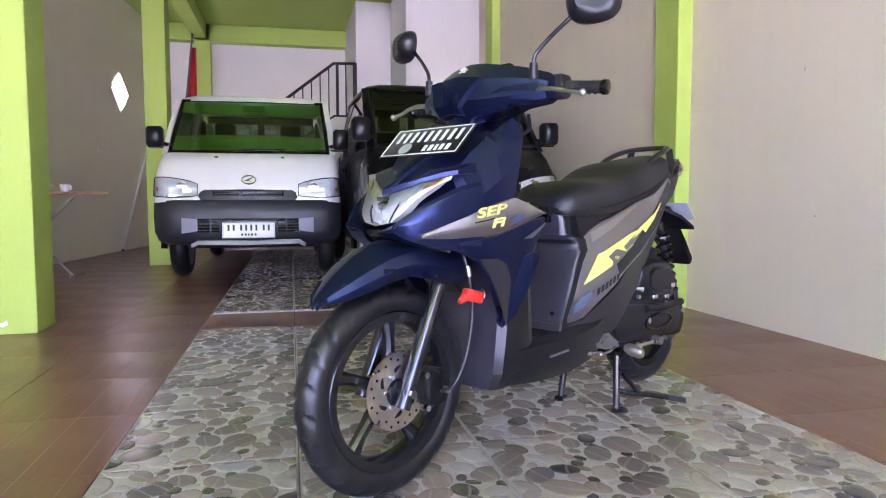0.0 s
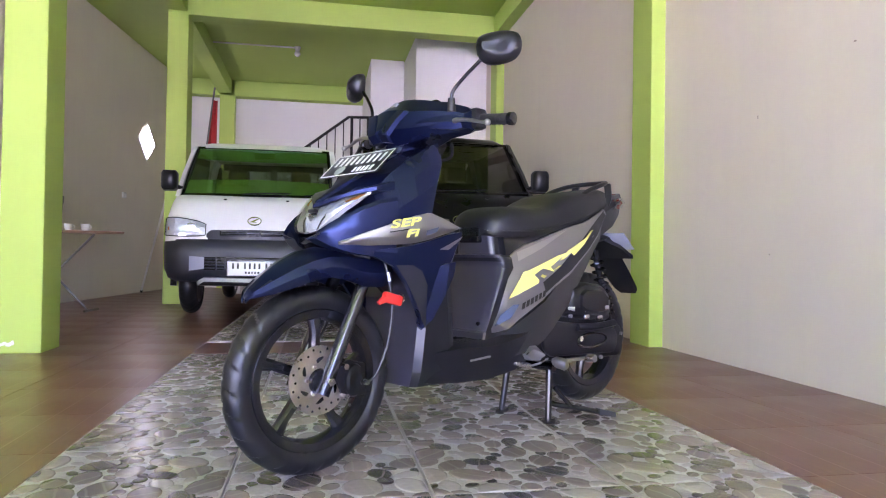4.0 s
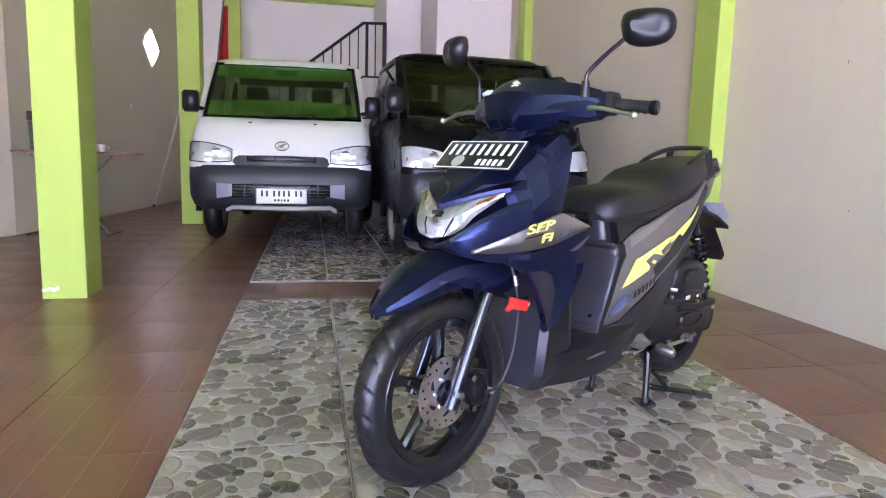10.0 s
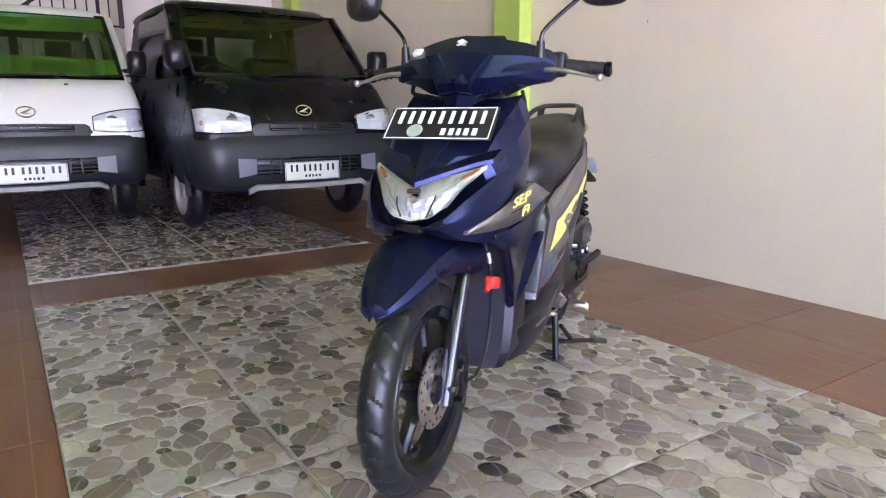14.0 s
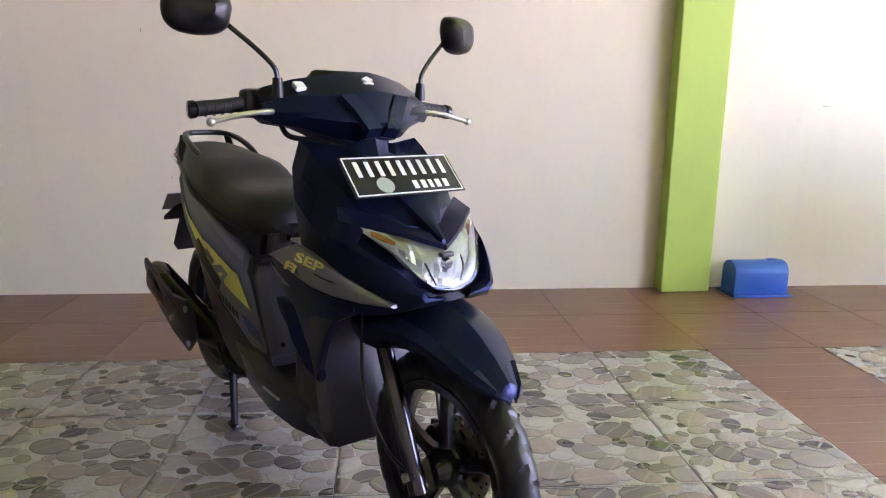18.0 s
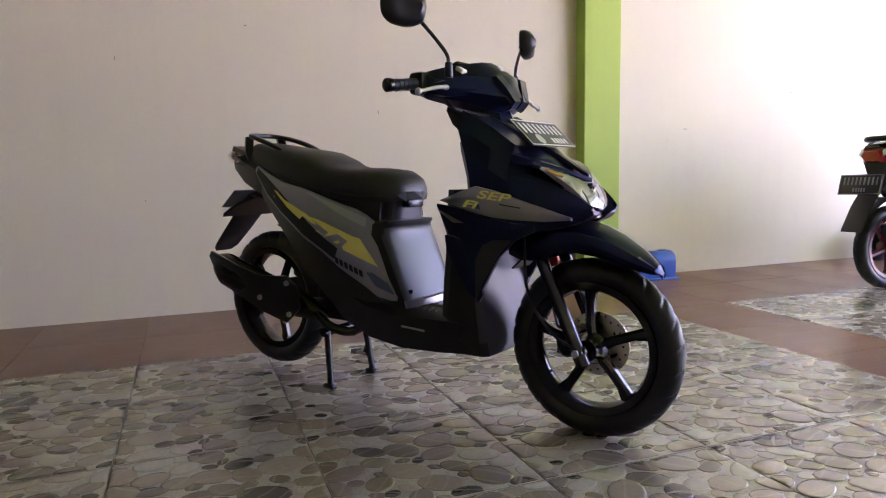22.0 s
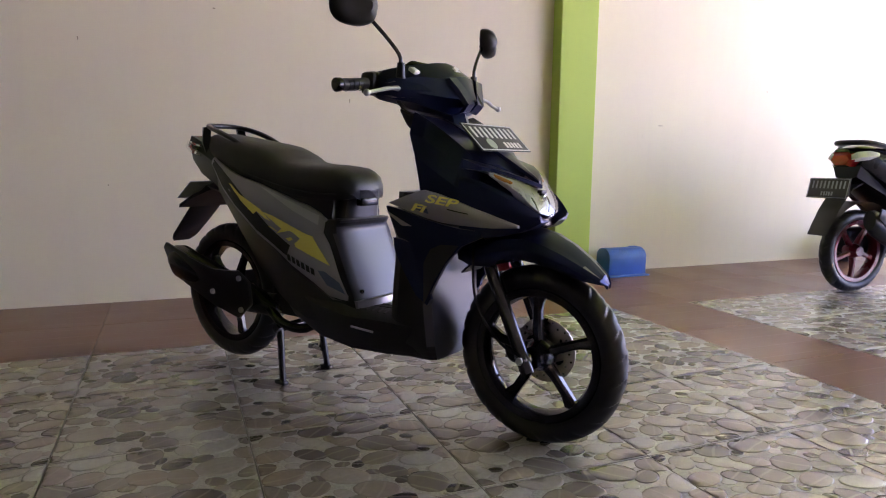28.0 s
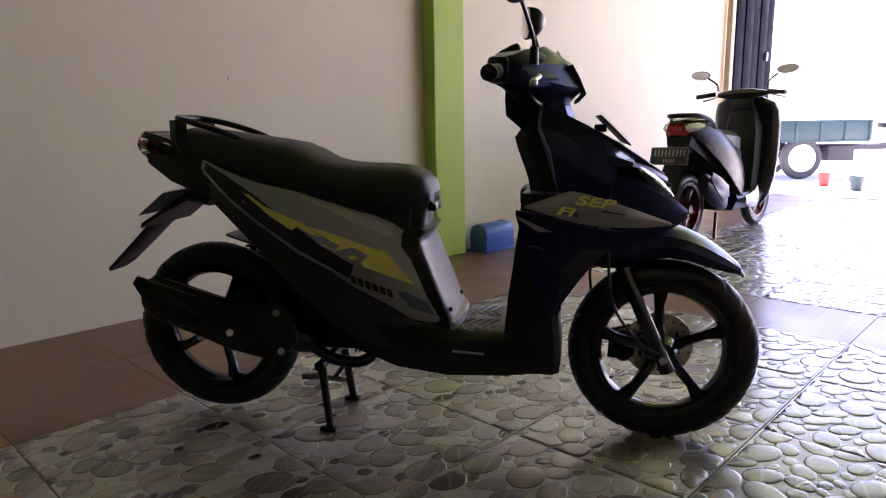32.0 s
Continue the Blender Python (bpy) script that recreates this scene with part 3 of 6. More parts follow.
def plate(parent, m, w, h, ground_mat, ink, top, low, label, sticker=False, lowh=0.2):
    """A number plate with its characters as plain bars. m: its pose, x along the text, y up, z out."""
    def put(bm):
        bmesh.ops.transform(bm, matrix=m, verts=bm.verts)
        return bm
    p = part("number_plate", put(box((0, 0, 0), (w, h, 0.003), 0.0012)), ground_mat, parent, label)
    rim = bmesh.new()
    t = 0.0028
    for x, y, sx, sy in ((0, h / 2 - 0.004, w - 0.012, t), (0, -h / 2 + 0.004, w - 0.012, t), (w / 2 - 0.0065, 0, t, h - 0.008), (-w / 2 + 0.0065, 0, t, h - 0.008)):
        box((x, y, 0.0022), (sx, sy, 0.0012), bm=rim)
    part("border", put(rim), ink, p)
    n = len(top)
    x, cw = -w * 0.43, w * 0.86 / sum(top)
    for k in top:
        if k > 0.5:
            part("character_bar", put(box((x + cw * k / 2, h * 0.17, 0.0022), (cw * k * 0.40, h * 0.38, 0.0014), 0.0005)), ink, p)
        x += cw * k
    x, cw = w * (0.02 if sticker else -0.16), w * (0.36 if sticker else 0.32) / sum(low)
    for k in low:
        if k > 0.5:
            part("character_bar", put(box((x + cw * k / 2, -h * 0.27, 0.0022), (cw * k * 0.58, h * lowh, 0.0014), 0.0005)), ink, p)
        x += cw * k
    if sticker:
        bm = rod((-w * 0.21, -h * 0.24, 0.001), (-w * 0.21, -h * 0.24, 0.0028), h * 0.19, seg=24)
        part("sticker", put(bm), "sticker", p, "round grey-green sticker")
    return p


M["dark_grey"] = surf("dark_grey_plastic", (0.020, 0.020, 0.024), 0.4, var=0.1)
M["sticker"] = surf("grey_green_sticker", (0.33, 0.38, 0.30), 0.5, var=0.1)
HEAD = radians(213.4)
scooter = thing("motor_scooter", "matt navy scooter with grey panels and yellow graphics on centre stand", "scooter",
                Matrix.Translation((-0.2957, 1.6727, 0)) @ Matrix.Rotation(HEAD, 4, "Z"))
S = scooter

# wheels, fork, brake
fw = wheel(S, (0.008, 0.010, 0.248), 0.250, 0.038, "black_metal", phase=0.33)
rw = wheel(S, (-1.283, 0, 0.272), 0.256, 0.043, "black_metal", phase=1.1)
for sgn in (1, -1):
    v = 0.072 * sgn
    leg = part("fork_leg", rod((-0.10, v, 0.47), (-0.16, v, 0.60), 0.0145, seg=20), "alloy", S, "steel fork tube")
    part("fork_slider", rod((0.014, v, 0.215), (-0.128, v, 0.535), 0.0195, 0.0175, seg=20), "fork_enamel", leg, "black enamelled fork slider")
    part("dust_cap", rod((-0.126, v, 0.53), (-0.134, v, 0.548), 0.0195, seg=20), "plastic", leg)
    part("axle_nut", rod((0, v + sgn * 0.012, 0.25), (0, v + sgn * 0.026, 0.25), 0.011, seg=6), "alloy", leg)
    part("axle_boss", rod((0, v - sgn * 0.012, 0.25), (0, v + sgn * 0.014, 0.25), 0.019, 0.015, seg=20), "black_metal", leg)
part("valve_stem", rod((-0.135, 0.006, 0.150), (-0.118, 0.012, 0.163), 0.004, seg=8), "plastic", fw)
disc = part("brake_disc", turned([(0.030, 0.046), (0.092, 0.046), (0.092, 0.050), (0.030, 0.050)], 72, (0.006, 0, 0.25)), "disc", S, "drilled steel brake disc with heat marks")
DC = Vector((0.006, 0, 0.25))
for k in range(24):
    t = 2 * math.pi * k / 24
    p = DC + Vector((math.cos(t), 0, math.sin(t))) * (0.083 if k % 2 else 0.074)
    part("vent_hole", rod(p + Vector((0, 0.0455, 0)), p + Vector((0, 0.0508, 0)), 0.0034, seg=10), "gloss_black", disc)
for k in range(6):
    t = 2 * math.pi * k / 6 + 0.3
    arc_pts = [DC + Vector((math.cos(a), 0, math.sin(a))) * r for a, r in ((t, .046), (t + .12, .047), (t + .30, .054), (t + .42, .061), (t + .34, .063), (t + .16, .060), (t, .055))]
    part("disc_slot", slab([p + Vector((0, .0455, 0)) for p in arc_pts], (0, .0054, 0)), "gloss_black", disc)
    q = DC + Vector((math.cos(t - .25) * .040, .0495, math.sin(t - .25) * .040))
    part("disc_bolt", rod(q, q + Vector((0, 0.005, 0)), 0.0055, seg=6), "chrome", disc)
part("disc_carrier", turned([(0.0, 0.038), (0.024, 0.038), (0.028, 0.046), (0.024, 0.058), (0.0, 0.058)], 24, (0.006, 0, 0.25)), "alloy", disc)
cal = part("brake_caliper", loft([[Vector((-.088, v, .243)) + Vector((r * .82 * math.cos(t), 0, r * 1.15 * math.sin(t))) for t in (k * math.pi / 10 for k in range(20))] for v, r in ((.034, .034), (.040, .040), (.072, .040), (.080, .036), (.084, .026), (.082, .014), (.080, .004))]), "engine", S, "dark cast round brake caliper behind the fork leg", angle=35)
part("caliper_bracket", slab([(-0.02, 0.062, 0.27), (-0.07, 0.062, 0.30), (-0.125, 0.062, 0.285), (-0.13, 0.062, 0.20), (-0.06, 0.062, 0.19)], (0, 0.010, 0), bevel=0.002), "engine", cal)
for du, dw in ((-0.048, 0.285), (-0.052, 0.205)):
    part("caliper_bolt", rod((du, 0.07, dw), (du, 0.094, dw), 0.0085, seg=6), "chrome", cal)
part("banjo_bolt", rod((-.118, .078, .236), (-.118, .096, .236), .008, seg=6), "alloy", cal)
hose = part("brake_hose", tube(curve_pts([(-0.10, 0.088, 0.235), (-0.135, 0.10, 0.25), (-0.165, 0.112, 0.32), (-0.182, 0.115, 0.42), (-0.176, 0.112, 0.50), (-0.165, 0.10, 0.57)]), 0.0045), "plastic", S, "black brake hose")
part("hose_fitting", rod((-0.176, 0.112, 0.51), (-0.173, 0.109, 0.535), 0.0065, seg=10), "alloy", hose)
lock = part("hose_clamp", box((-0.178, 0.120, 0.462), (0.062, 0.024, 0.030), 0.006, rot=Euler((0, radians(-14), 0)).to_matrix()), "red", S, "red plastic clamp on the brake hose")
part("clamp_tip", rod((-0.152, 0.12, 0.462), (-0.13, 0.12, 0.452), 0.011, 0.006, seg=10), "red", lock)
part("clamp_ring", tube([(-0.205 + 0.014 * math.cos(t), 0.124, 0.462 + 0.014 * math.sin(t)) for t in (k * math.pi / 7 for k in range(14))], 0.0022, seg=6, closed=True), "chrome", lock)
part("speed_cable", tube(curve_pts([(0.0, -0.09, 0.262), (-0.06, -0.105, 0.30), (-0.13, -0.11, 0.40), (-0.15, -0.10, 0.56)]), 0.004), "plastic", S)

# front mudguard
rows = [(0.203, 0.4725, 0.012, 0.466), (0.19, 0.494, 0.034, 0.470), (0.15, 0.530, 0.058, 0.480), (0.10, 0.565, 0.076, 0.496), (0.05, 0.589, 0.088, 0.514), (0.0, 0.602, 0.095, 0.522),
        (-0.05, 0.607, 0.100, 0.512), (-0.10, 0.607, 0.102, 0.496), (-0.16, 0.602, 0.102, 0.494), (-0.20, 0.59, 0.098, 0.508)]
rings = []
for u, top, hw, bot in rows:
    half = [(0, top), (0.34 * hw, top - 0.004), (0.66 * hw, top - 0.014), (0.90 * hw, top - 0.6 * (top - bot) * 0.55), (hw, bot + 0.35 * (top - bot)), (hw * 0.97, bot)]
    left = [(u, v, w) for v, w in half]
    rings.append([(p[0], -p[1], p[2]) for p in left[:0:-1]] + left)
fender = part("front_mudguard", loft(rings, closed=False), "navy", S, "matt navy beak-shaped front mudguard", angle=14)
softened(fender, 0, 0.004)
part("inner_mudguard", loft([[(u, -0.055, w), (u, 0.055, w), (u, 0.05, w - 0.006), (u, -0.05, w - 0.006)] for u, w in ((0.02, 0.525), (-0.08, 0.535), (-0.17, 0.505), (-0.215, 0.465))]), "plastic", S)

# front cowl
# each station: ridge, hood, shoulder crease, side, lower crease, tuck, underside
COWL = [([-.045, -.068, -.118, -.125, -.11, -.09, -.06], [(0, .744), (.04, .747), (.104, .752), (.120, .715), (.134, .668), (.120, .60), (0, .592)]),
        ([-.075, -.095, -.128, -.135, -.125, -.11, -.08], [(0, .770), (.06, .768), (.118, .772), (.142, .725), (.160, .686), (.146, .60), (0, .585)]),
        ([-.13, -.142, -.160, -.165, -.165, -.155, -.14], [(0, .806), (.07, .802), (.128, .808), (.156, .757), (.174, .714), (.160, .61), (0, .57)]),
        ([-.19, -.20, -.215, -.215, -.215, -.21, -.20], [(0, .842), (.08, .838), (.138, .850), (.164, .80), (.179, .745), (.170, .64), (0, .575)]),
        ([-.255, -.265, -.275, -.27, -.265, -.255, -.25], [(0, .882), (.085, .878), (.146, .889), (.168, .835), (.178, .775), (.172, .68), (0, .60)]),
        ([-.295, -.305, -.312, -.318, -.292, -.275, -.265], [(0, .898), (.09, .898), (.150, .908), (.165, .85), (.176, .79), (.172, .70), (0, .65)]),
        ([-.31, -.318, -.322, -.325, -.298, -.282, -.27], [(0, .88), (.085, .885), (.140, .893), (.152, .848), (.160, .79), (.155, .71), (0, .68)])]
cowl = part("front_cowl", loft([half_ring(u, h) for u, h in COWL]), "navy", S, "matt navy front cowl with sharp creases", angle=11)
part("cowl_ridge", loft([half_ring(u, [(0, w + 0.004), (hw, w + 0.001), (hw, w - 0.01), (0, w - 0.01)]) for u, w, hw in ((-0.004, .724, .004), (-0.06, .764, .018), (-0.12, .804, .030), (-0.20, .849, .044), (-0.28, .892, .05))]), "navy", cowl, angle=20)
for sgn in (1, -1):
    part("brow", loft([[(u, sgn * v, w), (u - 0.060, sgn * (v + 0.002), w + 0.020), (u - 0.060, sgn * (v + 0.002), w - 0.006), (u, sgn * v, w - 0.010)] for u, v, w in ((.004, .001, .716), (-.020, .045, .732), (-.046, .083, .746), (-.076, .118, .758), (-.098, .146, .764))]), "navy", cowl, "raised brow over the headlamp", angle=20)
    rings = []
    for u, vo, wt, wb in ((.043, .088, .652, .622), (.02, .106, .672, .606), (-.01, .124, .694, .594), (-.05, .144, .716, .584), (-.10, .163, .738, .578), (-.15, .174, .748, .572)):
        rings.append([(u, sgn * (vo - .016), wt - .022), (u, sgn * (vo - .006), wt - .010), (u, sgn * vo, wt - .020), (u, sgn * (vo + .002), (wt + wb) / 2), (u, sgn * (vo - .010), wb), (u, sgn * (vo - .060), wb)])
    part("cheek", loft(rings), "navy", cowl, "navy cheek beside the headlamp", angle=24)
rings = []
for w, uf, ub, hw in ((.690, -.26, -.345, .115), (.725, -.26, -.352, .108), (.80, -.26, -.380, .088), (.825, -.27, -.387, .080), (.845, -.28, -.372, .078), (.885, -.29, -.335, .085)):
    left = [(uf, 0, w), (uf, hw, w), (ub + .03, hw, w), (ub, hw * .7, w), (ub - .004, 0, w)]
    rings.append(left + [(q[0], -q[1], q[2]) for q in left[-2:0:-1]])
part("inner_cowl", loft(rings), "plastic", cowl, "black inner cowl facing the rider", angle=25)
part("lower_lip", loft([half_ring(u, [(0, w), (hw, w), (hw, w - 0.014), (0, w - 0.018)]) for u, w, hw in ((0.026, .627, .030), (0.005, .622, .066), (-0.03, .604, .088), (-0.10, .585, .12))]), "gloss_black", cowl)


def lamp_surface(lift):
    """The headlamp's face."""
    vs = [.0153 * k for k in range(-9, 10)]
    low = [(0, .632), (.045, .640), (.070, .660), (.098, .702), (.140, .742)]
    rings = []
    for v in vs:
        a = abs(v)
        wb = next(p[1] + (q[1] - p[1]) * (a - p[0]) / (q[0] - p[0]) for p, q in zip(low, low[1:]) if a <= q[0] + 1e-6)
        wt = 0.712 + 0.30 * a
        ring = []
        face = lambda w: 0.0285 + lift - 2.84 * max(0.0, w - 0.632) ** 1.648 - 1.5 * v * v  # noqa: E731
        for k in range(7):
            w = wb + (wt - wb) * k / 6
            ring.append((face(w), v, w))
        rings.append(ring)
    return loft(rings, closed=False)


def lamp_bowl():
    """The upright faceted reflector behind the lens, with a sill below it."""
    rng = random.Random(5)
    rings = []
    for k in range(33):
        v = -.136 + .272 * k / 32
        a = abs(v)
        low = [(0, .632), (.045, .640), (.070, .660), (.098, .702), (.140, .742)]
        wb = next(p[1] + (q[1] - p[1]) * (a - p[0]) / (q[0] - p[0]) for p, q in zip(low, low[1:]) if a <= q[0] + 1e-6) + .003
        wt = .710 + .30 * a
        face = lambda w: 0.0285 - 2.84 * max(0.0, w - 0.632) ** 1.648 - 1.5 * v * v  # noqa: E731
        back = face(wb + (wt - wb) * .6) - .004
        rings.append([(face(wb) - .002, v, wb)] + [(min(back, face(wb + (wt - wb) * f) - .005) + rng.uniform(-.0042, .0042), v, wb + (wt - wb) * f) for f in (.02, .18, .36, .54, .7, .85, 1.0)])
    return loft(rings, closed=False)


lamp = part("headlamp", lamp_bowl(), "reflector", S, "clear multi-facet headlamp with amber bulbs at its tips", angle=3)
lens = part("headlamp_lens", lamp_surface(0.006), "lens", lamp, "clear lens")
lens.visible_shadow = False
for sgn in (1, -1):
    part("bowl_edge", tube(curve_pts([(.012, sgn * .030, .642), (.004, sgn * .043, .672), (-.020, sgn * .046, .700), (-.046, sgn * .038, .722)], 4), 0.0022, seg=6), "dark_grey", lamp)
    part("bowl_edge", tube(curve_pts([(-.020, sgn * .070, .688), (-.046, sgn * .078, .716), (-.070, sgn * .080, .734)], 4), 0.0022, seg=6), "dark_grey", lamp)
part("bulb_shade", box((.004, 0, .698), (.016, .030, .010), 0.003), "dark_grey", lamp)
part("headlamp_bulb", rod((-0.01, 0, .684), (0.012, 0, .680), 0.013, 0.010, seg=16), "chrome", lamp)
for sgn in (1, -1):
    part("indicator_bulb", loft([[Vector((-0.040 - 0.034 * f, sgn * (0.092 + 0.032 * f), 0.722 + 0.020 * f)) + Vector((0.004 * math.cos(t), 0.002 * math.sin(t), 0.006 * math.sin(t) * (1 - abs(f - 0.5)))) for t in (k * math.pi / 4 for k in range(8))] for f in (0, 0.3, 0.7, 1)]), "amber", lamp, "amber indicator bulb")

# number plate
pm = Matrix.Translation((-0.140, 0.0, 0.8405)) @ Matrix(((0, -0.711, 0.703), (1, 0, 0), (0, 0.703, 0.711))).to_4x4()
plate(S, pm, 0.272, 0.104, "plate_black", "white_decal", [1] * 9, [1, 1, .8, 1, 1], "black number plate with white characters and a round sticker", True)
part("plate_stay", box((-0.17, 0, 0.845), (0.03, 0.05, 0.02), 0.004), "plastic", S)

# headset
def head_ring(v, pts):
    return [(u, v, w) for u, w in pts]


HS = [(0.0, [(-.42, 1.04), (-.31, 1.053), (-.25, 1.012), (-.212, .945), (-.255, .905), (-.36, .90), (-.42, .96)]),
      (0.045, [(-.42, 1.038), (-.315, 1.050), (-.252, 1.008), (-.220, .945), (-.26, .905), (-.36, .90), (-.42, .955)]),
      (0.085, [(-.42, 1.034), (-.325, 1.043), (-.265, 1.0), (-.245, .947), (-.275, .912), (-.37, .905), (-.42, .95)]),
      (0.14, [(-.425, 1.028), (-.355, 1.034), (-.30, 1.0), (-.29, .955), (-.318, .932), (-.38, .93), (-.42, .95)]),
      (0.195, [(-.43, 1.012), (-.385, 1.017), (-.345, .995), (-.338, .963), (-.36, .942), (-.40, .94), (-.43, .955)]),
      (0.21, [(-.425, 1.0), (-.39, 1.004), (-.36, .99), (-.355, .968), (-.37, .952), (-.40, .95), (-.425, .96)])]
rings = [head_ring(-v, p) for v, p in HS[:0:-1]] + [head_ring(v, p) for v, p in HS]
headset = part("handlebar_cover", loft(rings), "navy", S, "matt navy handlebar cover", angle=24)
for sgn in (1, -1):
    part("cover_chevron", loft([[(u + 0.006, sgn * v, w), (u + 0.006, sgn * (v + 0.034), w - 0.004), (u - 0.006, sgn * (v + 0.040), w - 0.008), (u - 0.006, sgn * (v - 0.004), w)] for u, v, w in ((-0.250, 0.050, 1.005), (-0.232, 0.028, .975), (-0.214, 0.006, .935), (-.232, .004, .915))]), "navy", headset, angle=15)
    part("cover_cheek", loft([[(u + 0.008, sgn * v, w), (u, sgn * v, w + dh), (u - 0.02, sgn * v, w + dh), (u - 0.02, sgn * v, w - dh), (u, sgn * v, w - dh)] for u, v, w, dh in ((-.262, .09, .955, .004), (-.29, .13, .965, .016), (-.335, .195, .965, .022), (-.35, .212, .965, .016))]), "navy", headset)
    v = sgn
    clus = part("switch_housing", box((-0.415, v * 0.205, 0.983), (0.05, 0.05, 0.062), 0.012), "plastic", headset)
    part("mirror_boss", rod((-0.336, v * 0.182, 0.995), (-0.334, v * 0.183, 1.035), 0.013, 0.010, seg=14), "plastic", headset)
    grip = part("handlebar_grip", tube([(-0.416, v * 0.215, .982), (-0.417, v * 0.23, .981), (-0.419, v * 0.28, .975), (-0.422, v * 0.322, .970)], [0.0145, 0.0158, 0.0152, 0.0160], seg=16), "grip", S, "ribbed black rubber grip")
    part("bar_end", tube([(-0.422, v * 0.322, .970), (-0.4225, v * 0.327, .9695), (-0.4235, v * 0.339, .968), (-0.424, v * 0.342, .968)], [0.012, 0.0185, 0.0185, 0.013], seg=16), "black_metal", grip)
    for k in range(5):
        vv = 0.235 + 0.018 * k
        part("grip_rib", tube([(-0.418 + 0.0156 * math.cos(t), v * vv, .9785 - 0.0022 * k + 0.0156 * math.sin(t)) for t in (j * math.pi / 8 for j in range(16))], 0.0012, seg=5, closed=True), "grip", grip)
    lever = part("brake_lever", tube(curve_pts([(-0.352, v * 0.185, .966), (-0.325, v * 0.21, .966), (-0.322, v * 0.25, .962), (-0.330, v * 0.29, .953), (-0.329, v * 0.322, .946)], 4), [0.009] * 6 + [0.0075] * 5 + [0.0065] * 6, seg=10, flat=0.75), "alloy", S, "bare alloy brake lever")
    bm = bmesh.new()
    bmesh.ops.create_uvsphere(bm, u_segments=12, v_segments=8, radius=0.0095)
    bmesh.ops.translate(bm, vec=(-0.328, v * 0.328, 0.945), verts=bm.verts)
    part("lever_ball", bm, "alloy", lever)
    # mirror
    stem = part("mirror_stem", tube(curve_pts([(-0.334, v * 0.183, 1.025), (-0.336, v * 0.188, 1.055), (-0.347, v * 0.222, 1.092), (-0.358, v * 0.258, 1.123), (-0.366, v * 0.280, 1.142)], 5), 0.0052, seg=10), "black_metal", S, "bent black mirror stem")
    cx, cy, cz = -0.378, v * 0.325, 1.156
    outline = [(-.062, .010), (-.055, .036), (-.03, .046), (.02, .046), (.052, .036), (.064, .012), (.060, -.020), (.035, -.040), (-.015, -.044), (-.050, -.030)]
    outline = [(q.x, q.y) for q in curve_pts([(a, b, 0) for a, b in outline + outline[:1]], 3)[:-1]]
    rings = []
    for s, d in ((0.30, 0.038), (0.62, 0.034), (0.85, 0.025), (0.96, 0.014), (1.0, 0.0), (0.97, -0.004)):
        rings.append([(cx + d - a * 0.25, cy + v * a * s, cz + b * s) for a, b in outline])
    mir = part("mirror", loft(rings), "plastic", S, "black rear-view mirror housing", angle=40)
    part("mirror_glass", loft([[(cx - 0.0045 - a * 0.25, cy + v * a * 0.92, cz + b * 0.9) for a, b in outline], [(cx - 0.0065 - a * 0.25, cy + v * a * 0.9, cz + b * 0.88) for a, b in outline]]), "mirror", mir, "mirror glass")
    part("mirror_joint", rod((-0.365, v * 0.278, 1.140), (-0.360, v * 0.300, 1.152), 0.011, 0.013, seg=12), "plastic", mir)
# emblem: a plain folded bar
em = [(-0.0, .012), (.014, .003), (.004, .001), (.014, -.006), (0, -.014), (-.014, -.005), (-.004, -.002), (-.014, .005)]
part("emblem", slab([(-0.272 - 0.55 * (b + .014), a, 1.030 + b * 0.85) for a, b in em], (0.004, 0, 0.003)), "emblem", headset, "small bright emblem")
part("meter_cover", box((-0.40, 0, 1.035), (0.06, 0.16, 0.03), 0.01, rot=Euler((0, radians(-25), 0)).to_matrix()), "gloss_black", headset)
part("steering_neck", loft([[(u + a * 0.055, b * 0.055, w) for a, b in ((1, 0), (.7, .7), (0, 1), (-.7, .7), (-1, 0), (-.7, -.7), (0, -1), (.7, -.7))] for u, w in ((-.305, .915), (-.285, .86), (-.25, .80))]), "navy", S, "navy steering neck")
part("inner_cover", loft([half_ring(u, [(0, a), (.07, a), (.09, (a + b) / 2), (.06, b), (0, b)]) for u, a, b in ((-.33, .95, .86), (-.37, .955, .845), (-.41, .955, .88))]), "plastic", S)
part("brake_cable", tube(curve_pts([(-0.36, -0.17, .945), (-0.335, -0.16, .915), (-0.32, -0.10, .905), (-0.29, -0.05, .895)]), 0.006), "plastic", S)
part("throttle_cable", tube(curve_pts([(-0.40, 0.12, .92), (-0.39, 0.13, .88), (-0.35, 0.12, .86)]), 0.005), "plastic", S)

# leg shield and side wings
rings = []
for w, hw, uf, ub in ((0.205, .112, -.262, -.39), (0.25, .134, -.257, -.405), (0.32, .140, -.261, -.408), (0.42, .144, -.269, -.398), (0.50, .150, -.276, -.385), (0.54, .154, -.270, -.380), (0.60, .164, -.19, -.37), (0.69, .165, -.18, -.362)):
    left = [(uf, 0, w), (uf - .001, hw * .45, w), (uf - .004, hw * .86, w), (uf - .020, hw, w), (ub + .03, hw * 1.02, w), (ub, hw * .93, w), (ub + .006, 0, w)]
    rings.append(left + [(p[0], -p[1], p[2]) for p in left[-2:0:-1]])
# front faces coloured lighter, as if lit from the opening
faced(part("leg_shield", loft(rings), ("plastic", "lit_satin"), S, "black plastic leg shield", angle=25))
part("inner_pocket", box((-0.362, 0.06, 0.665), (0.03, 0.14, 0.05), 0.012), "plastic", S)
